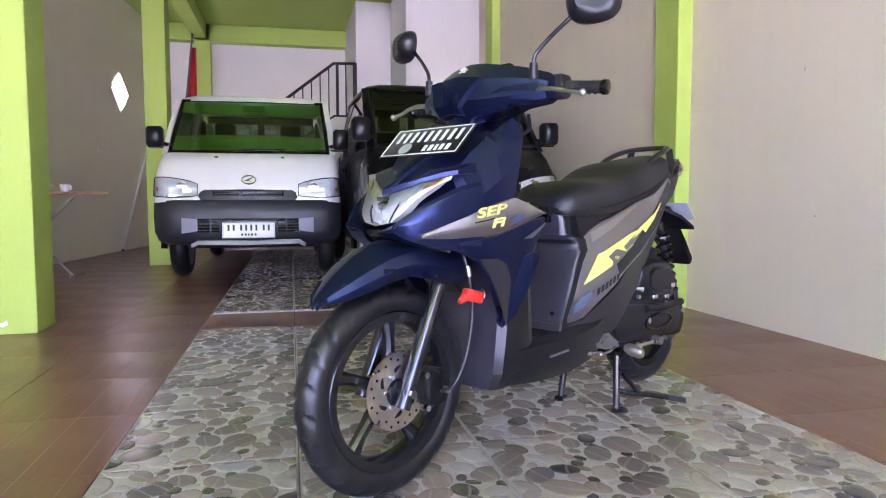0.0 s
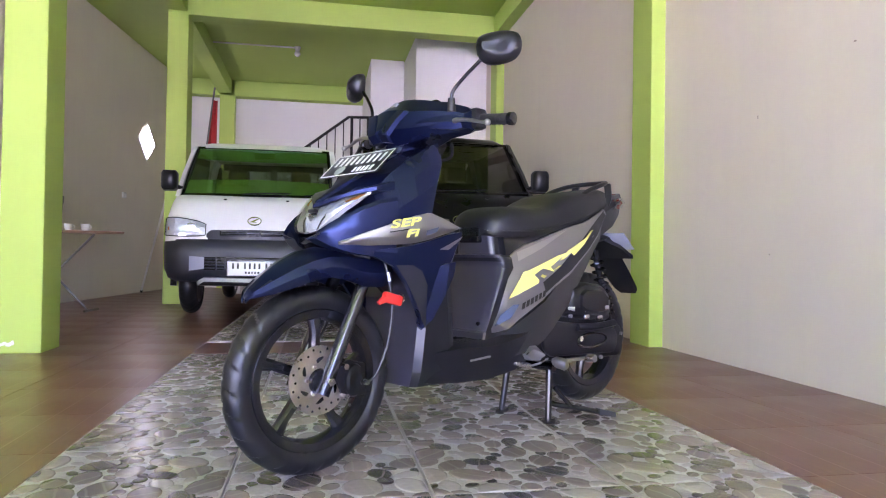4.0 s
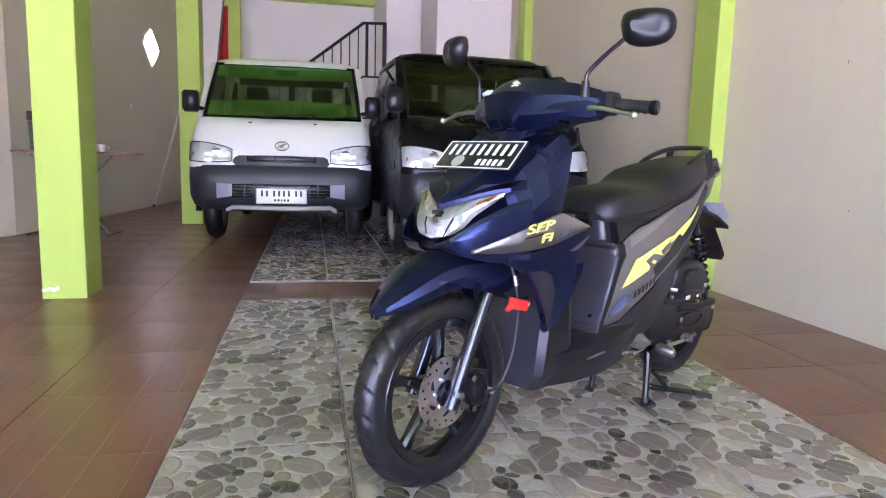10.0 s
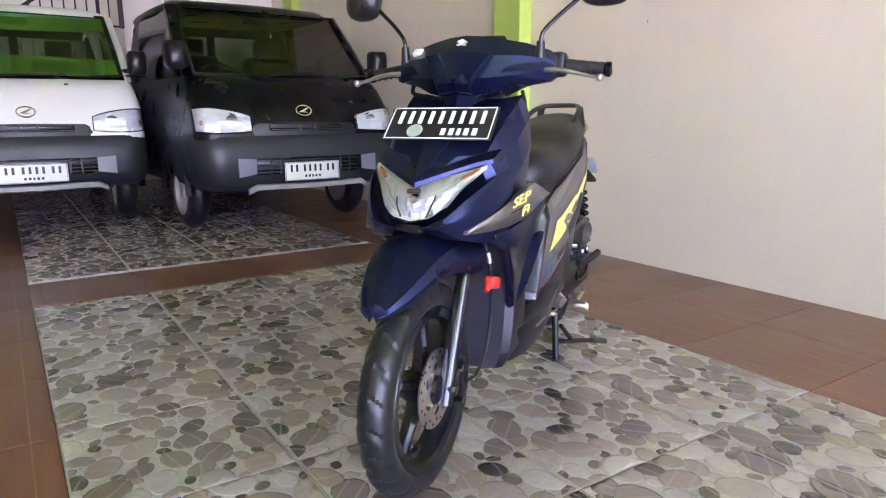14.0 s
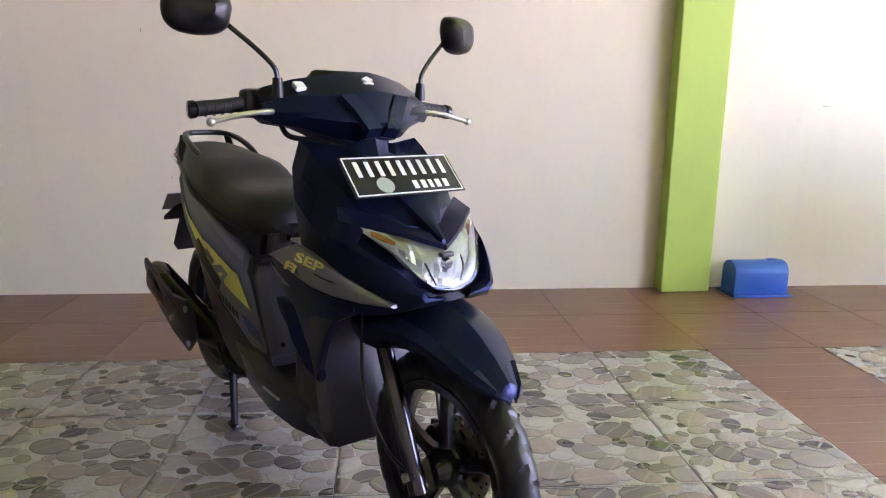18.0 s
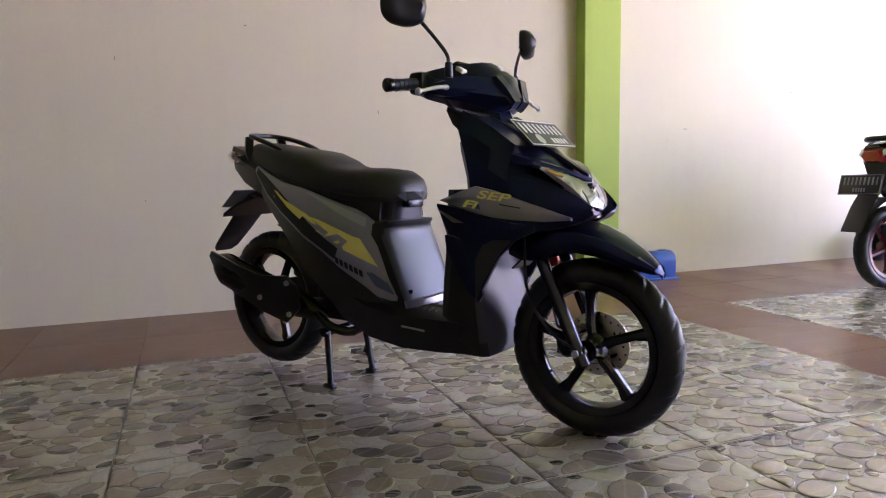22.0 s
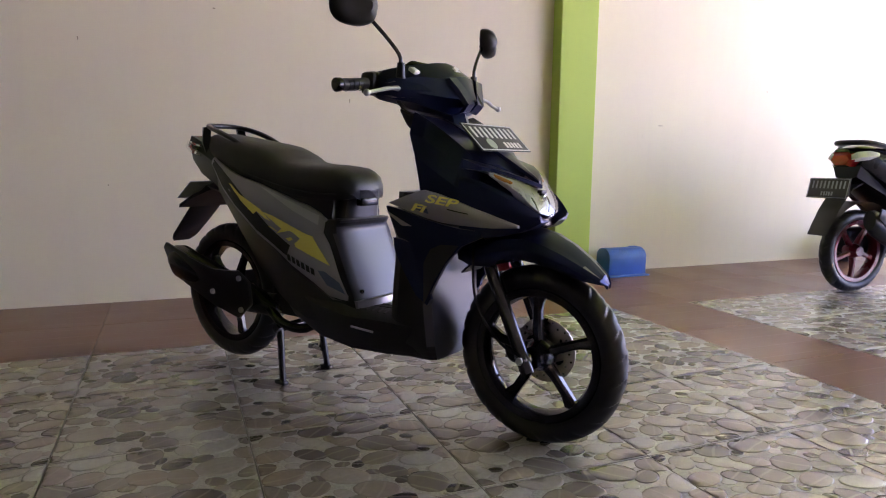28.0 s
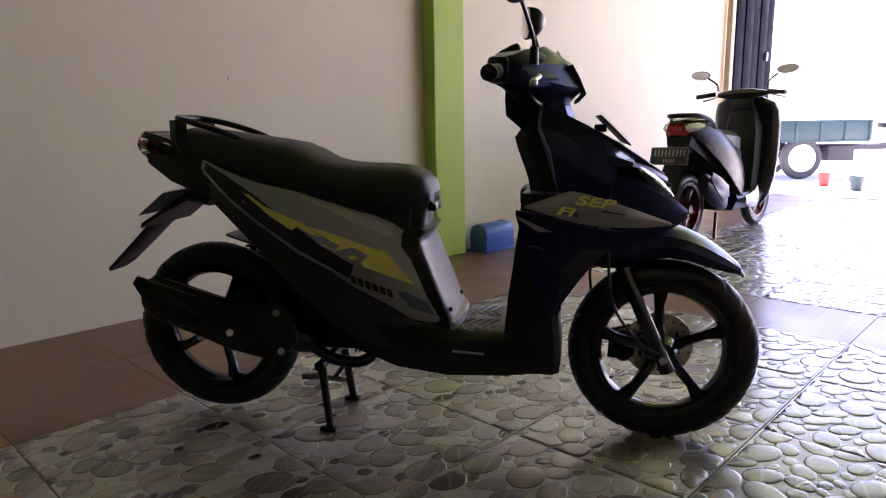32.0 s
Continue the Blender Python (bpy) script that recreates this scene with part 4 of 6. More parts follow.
WING = [(.0, .615, .122, .608, .120), (-.07, .644, .157, .606, .150), (-.14, .670, .182, .610, .174), (-.20, .690, .194, .616, .186), (-.245, .700, .200, .626, .192), (-.29, .686, .205, .640, .198), (-.352, .664, .206, .660, .206)]
BLUE = [(-.09, .596, .152, .580, .150), (-.15, .602, .174, .552, .160), (-.20, .610, .182, .500, .158), (-.25, .622, .188, .425, .146), (-.288, .634, .194, .366, .134), (-.315, .642, .196, .435, .150), (-.345, .648, .196, .52, .164), (-.375, .652, .192, .64, .188)]
TAIL = [(-.560, .350, .118, .338, .120), (-.612, .455, .119, .343, .130), (-.652, .572, .122, .352, .140), (-.70, .606, .126, .385, .150), (-.75, .628, .131, .413, .157), (-.80, .640, .137, .440, .161), (-.86, .660, .142, .482, .165),
        (-.95, .690, .148, .528, .167), (-1.07, .715, .146, .610, .160), (-1.15, .742, .132, .665, .145), (-1.235, .775, .115, .742, .120)]
for sgn in (1, -1):
    wing = panel("side_wing", WING, 0.012, "silver", S, sgn, "silver-grey side wing with yellow lettering", 0.006)
    rot = Matrix(((-sgn, 0, 0), (0, 0, sgn), (0, 1, 0))).to_4x4()
    tilt = Matrix.Rotation(radians(8 if sgn > 0 else -8), 4, "Z")
    yaw = Matrix.Rotation(radians(-9.0 * sgn), 4, "Z")
    letters("SEP", wing, "yellow", Matrix.Translation((-0.156 if sgn > 0 else -.190, sgn * (0.1945 if sgn > 0 else .2005), .668 if sgn > 0 else .673)) @ yaw @ rot @ tilt @ Matrix.Diagonal((2.0, 1, 1, 1)), 0.031, "lettering", 0.25, 0.0006)
    letters("Fi", wing, "yellow", Matrix.Translation((-0.178 if sgn > 0 else -0.258, sgn * (.1975 if sgn > 0 else .2085), .641 if sgn > 0 else .652)) @ yaw @ rot @ tilt @ Matrix.Diagonal((2.1, 1, 1, 1)), 0.028, "lettering", 0.25, 0.0009)
    decal(WING, [(-.228, .651), (-.268, .662), (-.262, .648), (-.226, .637)], "blue_decal", wing, sgn, "decal_block", lift=0.006, mid=0.006)
    decal(WING, [(-.115, .644), (-.170, .654), (-.170, .651), (-.115, .641)], "dark_silver", wing, sgn, "caption_bar", lift=0.007, mid=0.006)
    blue = panel("lower_wing", BLUE, 0.012, "navy", S, sgn, "matt navy lower wing of the leg shield", 0.004, angle=15)
    decal(BLUE, [(-.285, .600), (-.372, .640), (-.365, .630), (-.32, .600)], "silver", blue, sgn, "decal", lift=0.006, mid=0.004)
    edge = [(-.262, .455, .152, .392, .138), (-.275, .505, .160, .372, .136), (-.300, .552, .178, .402, .156), (-.325, .562, .194, .468, .178), (-.345, .566, .200, .522, .190)]
    panel("wing_edge", edge, 0.012, "navy", blue, sgn, "", 0.002, angle=12)
    decal(BLUE, [(-.150, .556), (-.19, .512), (-.235, .452), (-.265, .402), (-.284, .372), (-.272, .44), (-.262, .50), (-.235, .54), (-.20, .556)], "dark_grey", blue, sgn, "facet", "dark grey facet", lift=0.006, mid=0.004)
    side = panel("side_panel", TAIL, 0.014, "silver", S, sgn, "silver-grey side panel with yellow graphics", 0.008)
    Y = [[(-.645, .447), (-.715, .535), (-.741, .541), (-.880, .592), (-.925, .602), (-.889, .581), (-.838, .552), (-.856, .536), (-.804, .547), (-.731, .519), (-.736, .511), (-.781, .508), (-.776, .497)],
         [(-1.104, .690), (-1.083, .684), (-1.040, .655), (-.936, .611), (-.884, .573), (-.911, .581), (-.960, .609), (-.978, .603), (-.965, .592), (-.995, .610), (-1.031, .633), (-1.05, .650)],
         [(-.896, .557), (-.880, .556), (-.843, .537)], [(-.797, .527), (-.818, .522), (-.804, .514), (-.787, .520)]]
    for o in Y:
        decal(TAIL, o, "yellow", side, sgn, "stripe", "yellow graphic stripe", mid=0.008)
    decal(TAIL, [(-.80, .500), (-.885, .550), (-.955, .603), (-1.08, .690), (-1.16, .735), (-1.225, .768), (-1.225, .750), (-1.15, .678), (-1.07, .620), (-.95, .540), (-.86, .492), (-.815, .465)], "dark_silver", side, sgn, "decal", "dark fading graphic", lift=0.0015, mid=0.008)
    # flat overlay in a paler silver along the panel's upper edge
    decal(TAIL, [(-.700, .600), (-.80, .634), (-.95, .684), (-.80, .610), (-.70, .570)], "pale_silver", side, sgn, "facet", "paler silver area along the upper side panel", lift=0.0015, mid=0.008)
    decal(TAIL, [(-.588, .362), (-.612, .397), (-.664, .428), (-.690, .430), (-.655, .385)], "blue_decal", side, sgn, "decal", lift=0.003, mid=0.008)
    for k in range(6):
        f = k / 6
        u0, u1 = -.697 - .114 * f, -.697 - .114 * (f + 0.125)
        w0, w1 = .412 + .044 * f, .412 + .044 * (f + 0.125)
        decal(TAIL, [(u0, w0), (u1, w1), (u1 - .004, w1 + .021), (u0 - .004, w0 + .021)], "dark_silver", side, sgn, "character_bar", lift=0.005, mid=0.008)
    low = panel("lower_fairing", [(-.56, .338, .120, .305, .130), (-.64, .340, .136, .262, .142), (-.74, .395, .152, .268, .150), (-.815, .436, .160, .30, .152), (-.87, .485, .163, .335, .150), (-.98, .565, .160, .42, .140), (-1.10, .630, .146, .55, .130), (-1.22, .728, .118, .66, .110)], 0.02, "satin", S, sgn, "black lower fairing")

# floor tray
part("floor_tray", loft([half_ring(u, h) for u, h in (
    (-.285, [(0, .30), (.08, .30), (.125, .285), (.112, .218), (0, .205)]), (-.33, [(0, .318), (.10, .318), (.142, .302), (.125, .21), (0, .195)]), (-.42, [(0, .322), (.125, .322), (.158, .308), (.138, .205), (0, .19)]),
    (-.56, [(0, .324), (.135, .324), (.165, .306), (.138, .20), (0, .19)]), (-.70, [(0, .345), (.13, .345), (.158, .325), (.13, .215), (0, .205)]), (-.84, [(0, .40), (.12, .40), (.14, .37), (.11, .26), (0, .25)]),
    (-.92, [(0, .42), (.10, .42), (.12, .40), (.09, .32), (0, .31)]))]), "plastic", S, "black footboard and belly tray", angle=28)
for k in range(7):
    u = -.43 - .024 * k
    for sgn in (1, -1):
        part("tread_rib", tube([(u, sgn * 0.02, .3235), (u - 0.03, sgn * 0.07, .3235), (u - 0.01, sgn * 0.125, .3235)], 0.0022, seg=5), "plastic", S)
for sgn in (1, -1):
    part("tray_slot", box((-.50, sgn * .158, .272), (.085, .006, .006), 0.002, rot=Euler((0, radians(4), radians(-3 * sgn))).to_matrix()), "alloy", S)
# seat-front panel
rings = []
for w, uc, ue, hw in ((.306, -.531, -.540, .128), (.342, -.544, -.551, .130), (.40, -.566, -.575, .132), (.50, -.604, -.616, .135), (.548, -.622, -.637, .136), (.568, -.625, -.644, .131), (.580, -.612, -.636, .129), (.588, -.608, -.634, .124), (.592, -.626, -.65, .088), (.655, -.618, -.645, .078)):
    left = [(uc, 0, w), (uc - .001, hw * .4, w), (uc - .003, hw * .72, w), (uc * .5 + ue * .5, hw * .93, w), (ue, hw, w), (ue - .06, hw * .97, w), (-.80, hw * .85, w), (-.80, 0, w)]
    rings.append(left + [(p[0], -p[1], p[2]) for p in left[-2:0:-1]])
# same black panel, with the opening's sheen painted on its forward faces
front = faced(part("seat_front_panel", loft(rings), ("plastic", "lit_satin"), S, "satin black panel under the nose of the seat", angle=62))
part("foot_lip", loft([[(u + .008, v, .312), (u + .016, v, .316), (u + .012, v, .344), (u - .002, v, .346)] for u, v in ((-.553, -.130), (-.545, -.085), (-.541, 0), (-.545, .085), (-.553, .130))]), "silver", front, "pale strip at the foot of the panel")
part("seat_latch", box((-.615, 0.0, .642), (.03, .085, .026), 0.006), "gloss_black", front)
for sgn in (1, -1):
    for u, w in ((-.548, .352),):
        part("screw", rod((u - .010, sgn * .095, w + .018), (u - .003, sgn * .095, w + .018), 0.006, seg=10), "black_metal", front)
part("under_seat_body", loft([half_ring(u, h) for u, h in (
    (-.66, [(0, .66), (.10, .66), (.115, .60), (.10, .55), (0, .55)]), (-.8, [(0, .66), (.12, .66), (.14, .58), (.13, .45), (0, .43)]), (-1.0, [(0, .70), (.12, .70), (.138, .65), (.135, .52), (0, .49)]),
    (-1.2, [(0, .77), (.10, .77), (.112, .74), (.105, .655), (0, .62)]), (-1.36, [(0, .835), (.08, .835), (.092, .80), (.078, .715), (0, .69)]), (-1.44, [(0, .855), (.06, .855), (.07, .83), (.056, .765), (0, .75)]))]), "plastic", S, "black under-seat body and tail", angle=25)
# seat
rings = []
for u, top, bot, hw in ((-.604, .690, .668, .045), (-.612, .712, .656, .078), (-.632, .733, .650, .102), (-.67, .751, .648, .120), (-.73, .757, .650, .131), (-.80, .759, .655, .137), (-.87, .766, .664, .140), (-.91, .777, .670, .141), (-.955, .802, .680, .141), (-1.00, .820, .690, .139), (-1.05, .829, .701, .137),
                        (-1.12, .839, .722, .130), (-1.20, .851, .748, .116), (-1.27, .861, .775, .098), (-1.32, .862, .80, .078)):
    rings.append(half_ring(u, [(0, top), (.30 * hw, top - .001), (.62 * hw, top - .005), (.86 * hw, top - .016), (hw, top - .042), (hw * 1.0, bot + .012), (.94 * hw, bot), (0, bot)]))
seat = part("seat", loft(rings), "vinyl", S, "black vinyl dual seat with a stepped rear", angle=50)
part("seat_piping", tube(curve_pts([(-1.30, .085, .80), (-1.12, .131, .745), (-.95, .142, .705), (-.80, .138, .677), (-.67, .122, .668), (-.62, .07, .672), (-.61, 0, .676), (-.62, -.07, .672), (-.67, -.122, .668), (-.80, -.138, .677), (-.95, -.142, .705), (-1.12, -.131, .745), (-1.30, -.085, .80)], 4), 0.0022, seg=5), "vinyl", seat)
gr = part("grab_rail", tube(curve_pts([(-1.11, .090, .815), (-1.15, .092, .836), (-1.21, .092, .858), (-1.28, .083, .878), (-1.332, .058, .889), (-1.345, 0, .891), (-1.332, -.058, .889), (-1.28, -.083, .878), (-1.21, -.092, .858), (-1.15, -.092, .836), (-1.11, -.090, .815)], 5), 0.0105, seg=10, flat=0.85), "plastic", S, "black grab rail round the back of the seat")
for sgn in (1, -1):
    part("rail_post", loft([[(u + .026, sgn * v, w), (u, sgn * (v + .014), w), (u - .026, sgn * v, w), (u, sgn * (v - .014), w)] for u, v, w in ((-1.30, .080, .77), (-1.32, .084, .83), (-1.325, .074, .884))]), "plastic", gr)
tl = part("tail_lamp", loft([half_ring(u, [(0, a), (hw * .6, a), (hw, (a + b) / 2), (hw * .7, b), (0, b)]) for u, a, b, hw in ((-1.42, .852, .775, .086), (-1.45, .855, .782, .07), (-1.475, .848, .79, .045))]), "red_lens", S, "red tail lamp")
for sgn in (1, -1):
    part("rear_indicator", loft([[(u, sgn * v, w + .02), (u, sgn * (v + .012), w), (u, sgn * v, w - .022), (u, sgn * (v - .012), w)] for u, v, w in ((-1.34, .094, .80), (-1.40, .088, .812), (-1.455, .066, .818))]), "lens", tl, "clear indicator lens")
# rear mudguard and plate
rg = part("rear_mudguard", loft([[(u, -hw, w), (u + .004, -hw * .5, w + .012), (u + .004, hw * .5, w + .012), (u, hw, w), (u - .003, hw * .8, w - .012), (u - .003, -hw * .8, w - .012)] for u, w, hw in ((-1.25, .655, .085), (-1.33, .672, .082), (-1.39, .640, .075), (-1.45, .588, .070), (-1.52, .525, .066), (-1.585, .468, .060), (-1.615, .448, .045))]), "plastic", S, "black rear mudguard", angle=30)
part("plate_holder", loft([[(u, -hw, w), (u, hw, w), (u - .004, hw, w - .014), (u - .004, -hw, w - .014)] for u, w, hw in ((-1.32, .672, .06), (-1.37, .640, .11), (-1.43, .600, .13))]), "plastic", rg)
rpm = Matrix.Translation((-1.392, 0, .655)) @ Matrix(((0, 0.79, -0.61), (-1, 0, 0), (0, 0.61, 0.79))).to_4x4() @ Matrix.Rotation(radians(0), 4, "X")
plate(S, rpm, 0.27, 0.105, "plate_pale", "plate_black", [1] * 9, [1, 1, .8, 1, 1], "pale rear number plate")
# engine, drive case, silencer, stand
part("engine_block", box((-.88, .0, .315), (.24, .16, .17), 0.03), "engine", S, "dark cast engine block", angle=40)
for k in range(5):
    part("cooling_fin", box((-.78 - .012 * k, .0, .31), (.004, .19, .15), 0.0015), "engine", S)
st = [(-.86 + .095 * math.cos(t), .305 + .085 * math.sin(t)) for t in (radians(-70 + 20 * k) for k in range(9))]
st2 = [(-1.30 + .070 * math.cos(t), .266 + .070 * math.sin(t)) for t in (radians(95 + 19 * k) for k in range(9))]
outl = st + st2
case = part("drive_case", slab([(u, .062, w) for u, w in outl], (0, .068, 0), bevel=0.012), "engine", S, "dark cast drive case beside the rear wheel", angle=40)
part("case_cover", slab([(-1.06 + (u + 1.06) * .78, .128, .285 + (w - .285) * .74) for u, w in outl], (0, .016, 0), bevel=0.006), "plastic", case)
part("case_ridge", tube([(-1.12 + .095 * math.cos(t), .147, .282 + .026 * math.sin(t)) for t in (k * math.pi / 12 for k in range(24))], .004, seg=6, closed=True), "black_metal", case)
part("case_plug", rod((-1.045, .140, .292), (-1.045, .152, .292), .011, seg=6), "chrome", case)
for u, w in ((-.82, .375), (-1.0, .375), (-1.2, .335), (-1.34, .29), (-1.2, .21), (-1.0, .215), (-.82, .24)):
    part("case_bolt", rod((u, .128, w), (u, .138, w), 0.0075, seg=6), "alloy", case)
air = part("air_filter_box", loft([[(u, v0 + (v1 - v0) * a, w0 + (w1 - w0) * b) for a, b in ((0, 0), (.7, 0), (.94, .12), (1, .35), (1, .7), (.92, .92), (.7, 1), (0, 1))] for u, v0, v1, w0, w1 in ((-.985, .06, .135, .385, .455), (-1.00, .06, .150, .372, .480), (-1.08, .06, .158, .362, .497), (-1.19, .06, .155, .352, .485), (-1.25, .06, .140, .345, .448), (-1.265, .06, .120, .352, .420))]), "plastic", S, "black air filter box", angle=40)
part("filter_cover", loft([[(u, .150, w0), (u, .164, w0 + .008), (u, .164, w1 - .008), (u, .150, w1)] for u, w0, w1 in ((-1.03, .405, .455), (-1.06, .39, .472), (-1.16, .380, .470), (-1.20, .385, .445))]), "plastic", air)
for u, w in ((-1.06, .372), (-1.145, .365), (-1.19, .40)):
    part("filter_clip", box((u, .160, w), (.030, .012, .018), .004), "chrome", air)
kick = part("kick_lever", tube(curve_pts([(-1.12, .150, .214), (-1.06, .166, .222), (-.96, .174, .228), (-.86, .178, .230)], 4), 0.0065, seg=8), "alloy", S, "bare metal kick-start lever")
part("kick_pedal", loft([[Vector((u, v, w)) + Vector((r * math.cos(t), 0, 1.3 * r * math.sin(t))) for t in (k * math.pi / 6 for k in range(12))] for u, v, w, r in ((-.862, .160, .230, .008), (-.858, .178, .229, .015), (-.852, .215, .226, .016), (-.850, .228, .225, .010))]), "alloy", kick)
part("kick_boss", rod((-1.12, .125, .214), (-1.12, .160, .214), 0.017, 0.014, seg=16), "alloy", kick)
part("stand_lug", loft([[(u + .012, .12, w - h), (u + .012, .155, w - h), (u - .016, .165, w + h * .2), (u - .012, .15, w + h), (u - .008, .12, w + h)] for u, w, h in ((-.735, .278, .012), (-.765, .266, .024), (-.80, .252, .014))]), "alloy", S, "bare alloy stand lug")
part("carburettor", box((-1.0, .05, .44), (.12, .10, .09), 0.02), "alloy", S, "dull metal throttle body")
part("coolant_hose", tube(curve_pts([(-.96, .10, .47), (-1.02, .125, .44), (-1.03, .12, .39), (-.98, .11, .36)], 5), 0.008, seg=8), "plastic", S)
for u, w in ((-.99, .405), (-1.03, .42), (-1.06, .395)):
    part("clip", rod((u, .13, w), (u - .012, .15, w - .004), 0.008, seg=8), "alloy", S)
part("rear_footpeg", tube(curve_pts([(-1.02, .15, .335), (-1.10, .175, .335), (-1.20, .19, .345)], 4), [.014] * 4 + [.013] * 4 + [.012], seg=10), "plastic", S, "folded black pillion footpeg")
shock = part("rear_shock", rod((-1.285, .125, .30), (-1.175, .115, .62), 0.012, seg=12), "black_metal", S, "rear shock absorber")
part("shock_spring", tube([Vector((-1.262, .123, .37)).lerp(Vector((-1.185, .116, .59)), k / 90) + Vector((0.024 * math.cos(k * 0.56), 0.024 * math.sin(k * 0.56), 0)) for k in range(91)], 0.0045, seg=6), "black_metal", shock)
axis = [(-.93, -.105, .255, .020), (-1.0, -.125, .285, .040), (-1.05, -.138, .30, .050), (-1.15, -.150, .325, .055), (-1.28, -.165, .365, .058), (-1.36, -.175, .395, .056), (-1.395, -.178, .410, .040)]
rings = []
for u, v, w, r in axis:
    rings.append([(u + 0.20 * r * math.sin(t), v + 0.85 * r * math.cos(t), w + 1.08 * r * math.sin(t)) for t in (k * math.pi / 10 for k in range(20))])
muf = part("silencer", loft(rings), "black_metal", S, "black exhaust silencer", angle=40)
shield = [(-.955, .29), (-.965, .365), (-1.02, .40), (-1.15, .388), (-1.28, .425), (-1.405, .466), (-1.42, .446), (-1.39, .395), (-1.30, .325), (-1.15, .268), (-1.02, .235)]
part("heat_shield", slab([(u, -.186 + .03 * (.955 + u), w) for u, w in shield], (0, -.012, 0), bevel=0.004), "plastic", muf, "black heat shield")
for u, w in ((-1.342, .385), (-1.143, .315), (-1.007, .375), (-1.0, .268)):
    v = -.198 + .03 * (.955 + u)
    part("shield_bolt", rod((u, v, w), (u, v - .008, w), 0.0095, seg=8), "alloy", muf)
part("exhaust_pipe", tube(curve_pts([(-.76, -.05, .26), (-.80, -.10, .215), (-.88, -.125, .225), (-.95, -.12, .262)], 4), 0.016, seg=12), "black_metal", S)
stand = part("centre_stand", rod((-.93, -.115, .195), (-.93, .115, .195), 0.015, seg=12), "black_metal", S, "black tubular centre stand, down")
for sgn in (1, -1):
    part("stand_leg", rod((-.93, sgn * .095, .20), (-.908, sgn * .108, .012), 0.013, 0.011, seg=10), "black_metal", stand)
    part("stand_foot", box((-.912, sgn * .110, .008), (.05, .022, .014), 0.004), "black_metal", stand)
part("stand_tread", tube(curve_pts([(-.918, .095, .075), (-.945, .125, .062), (-1.03, .175, .045), (-1.112, .228, .024)], 4), 0.009, seg=8), "black_metal", stand)
part("tread_brace", rod((-.93, .118, .125), (-.985, .150, .056), .008, seg=8), "black_metal", stand)
part("tread_pad", loft([[(u, v - .014, w - .008), (u + .01, v + .014, w - .008), (u + .01, v + .012, w + .010), (u, v - .012, w + .010)] for u, v, w in ((-1.075, .206, .036), (-1.105, .224, .028), (-1.128, .238, .022))]), "grip", stand)
spring = part("stand_spring", tube([Vector((-.665, .128, .243)).lerp(Vector((-.775, .130, .218)), k / 110) + Vector((.002 * math.cos(k * .8), .008 * math.cos(k * .8), .008 * math.sin(k * .8))) for k in range(111)], .0026, seg=5), "chrome", S, "bright coil spring of the stand")
part("spring_hook", tube([(-.775, .130, .218), (-.82, .132, .222), (-.873, .130, .234)], .0035, seg=6), "alloy", spring)
part("swing_arm", rod((-.95, -.085, .29), (-1.295, -.085, .268), 0.022, 0.018, seg=12), "engine", S)
part("rear_axle", rod((-1.295, -.105, .266), (-1.295, .135, .266), 0.012, seg=10), "alloy", S)
part("inner_guard", loft([[(u, -.05, w), (u, .05, w), (u, .045, w - .008), (u, -.045, w - .008)] for u, w in ((-.98, .36), (-1.03, .45), (-1.11, .525), (-1.22, .56))]), "plastic", S)
part("reservoir_cap", box((-.322, -.14, 1.018), (.026, .024, .012), 0.003, rot=Euler((0, radians(31), 0)).to_matrix()), "white_decal", headset, "white reservoir label")

# ---- pickups: x across, y backwards from the bumper, z up ----
FRONT = [(.40, .06), (.55, .02), (.70, .0), (.80, .02), (.92, .07), (1.05, .17), (1.13, .27)]


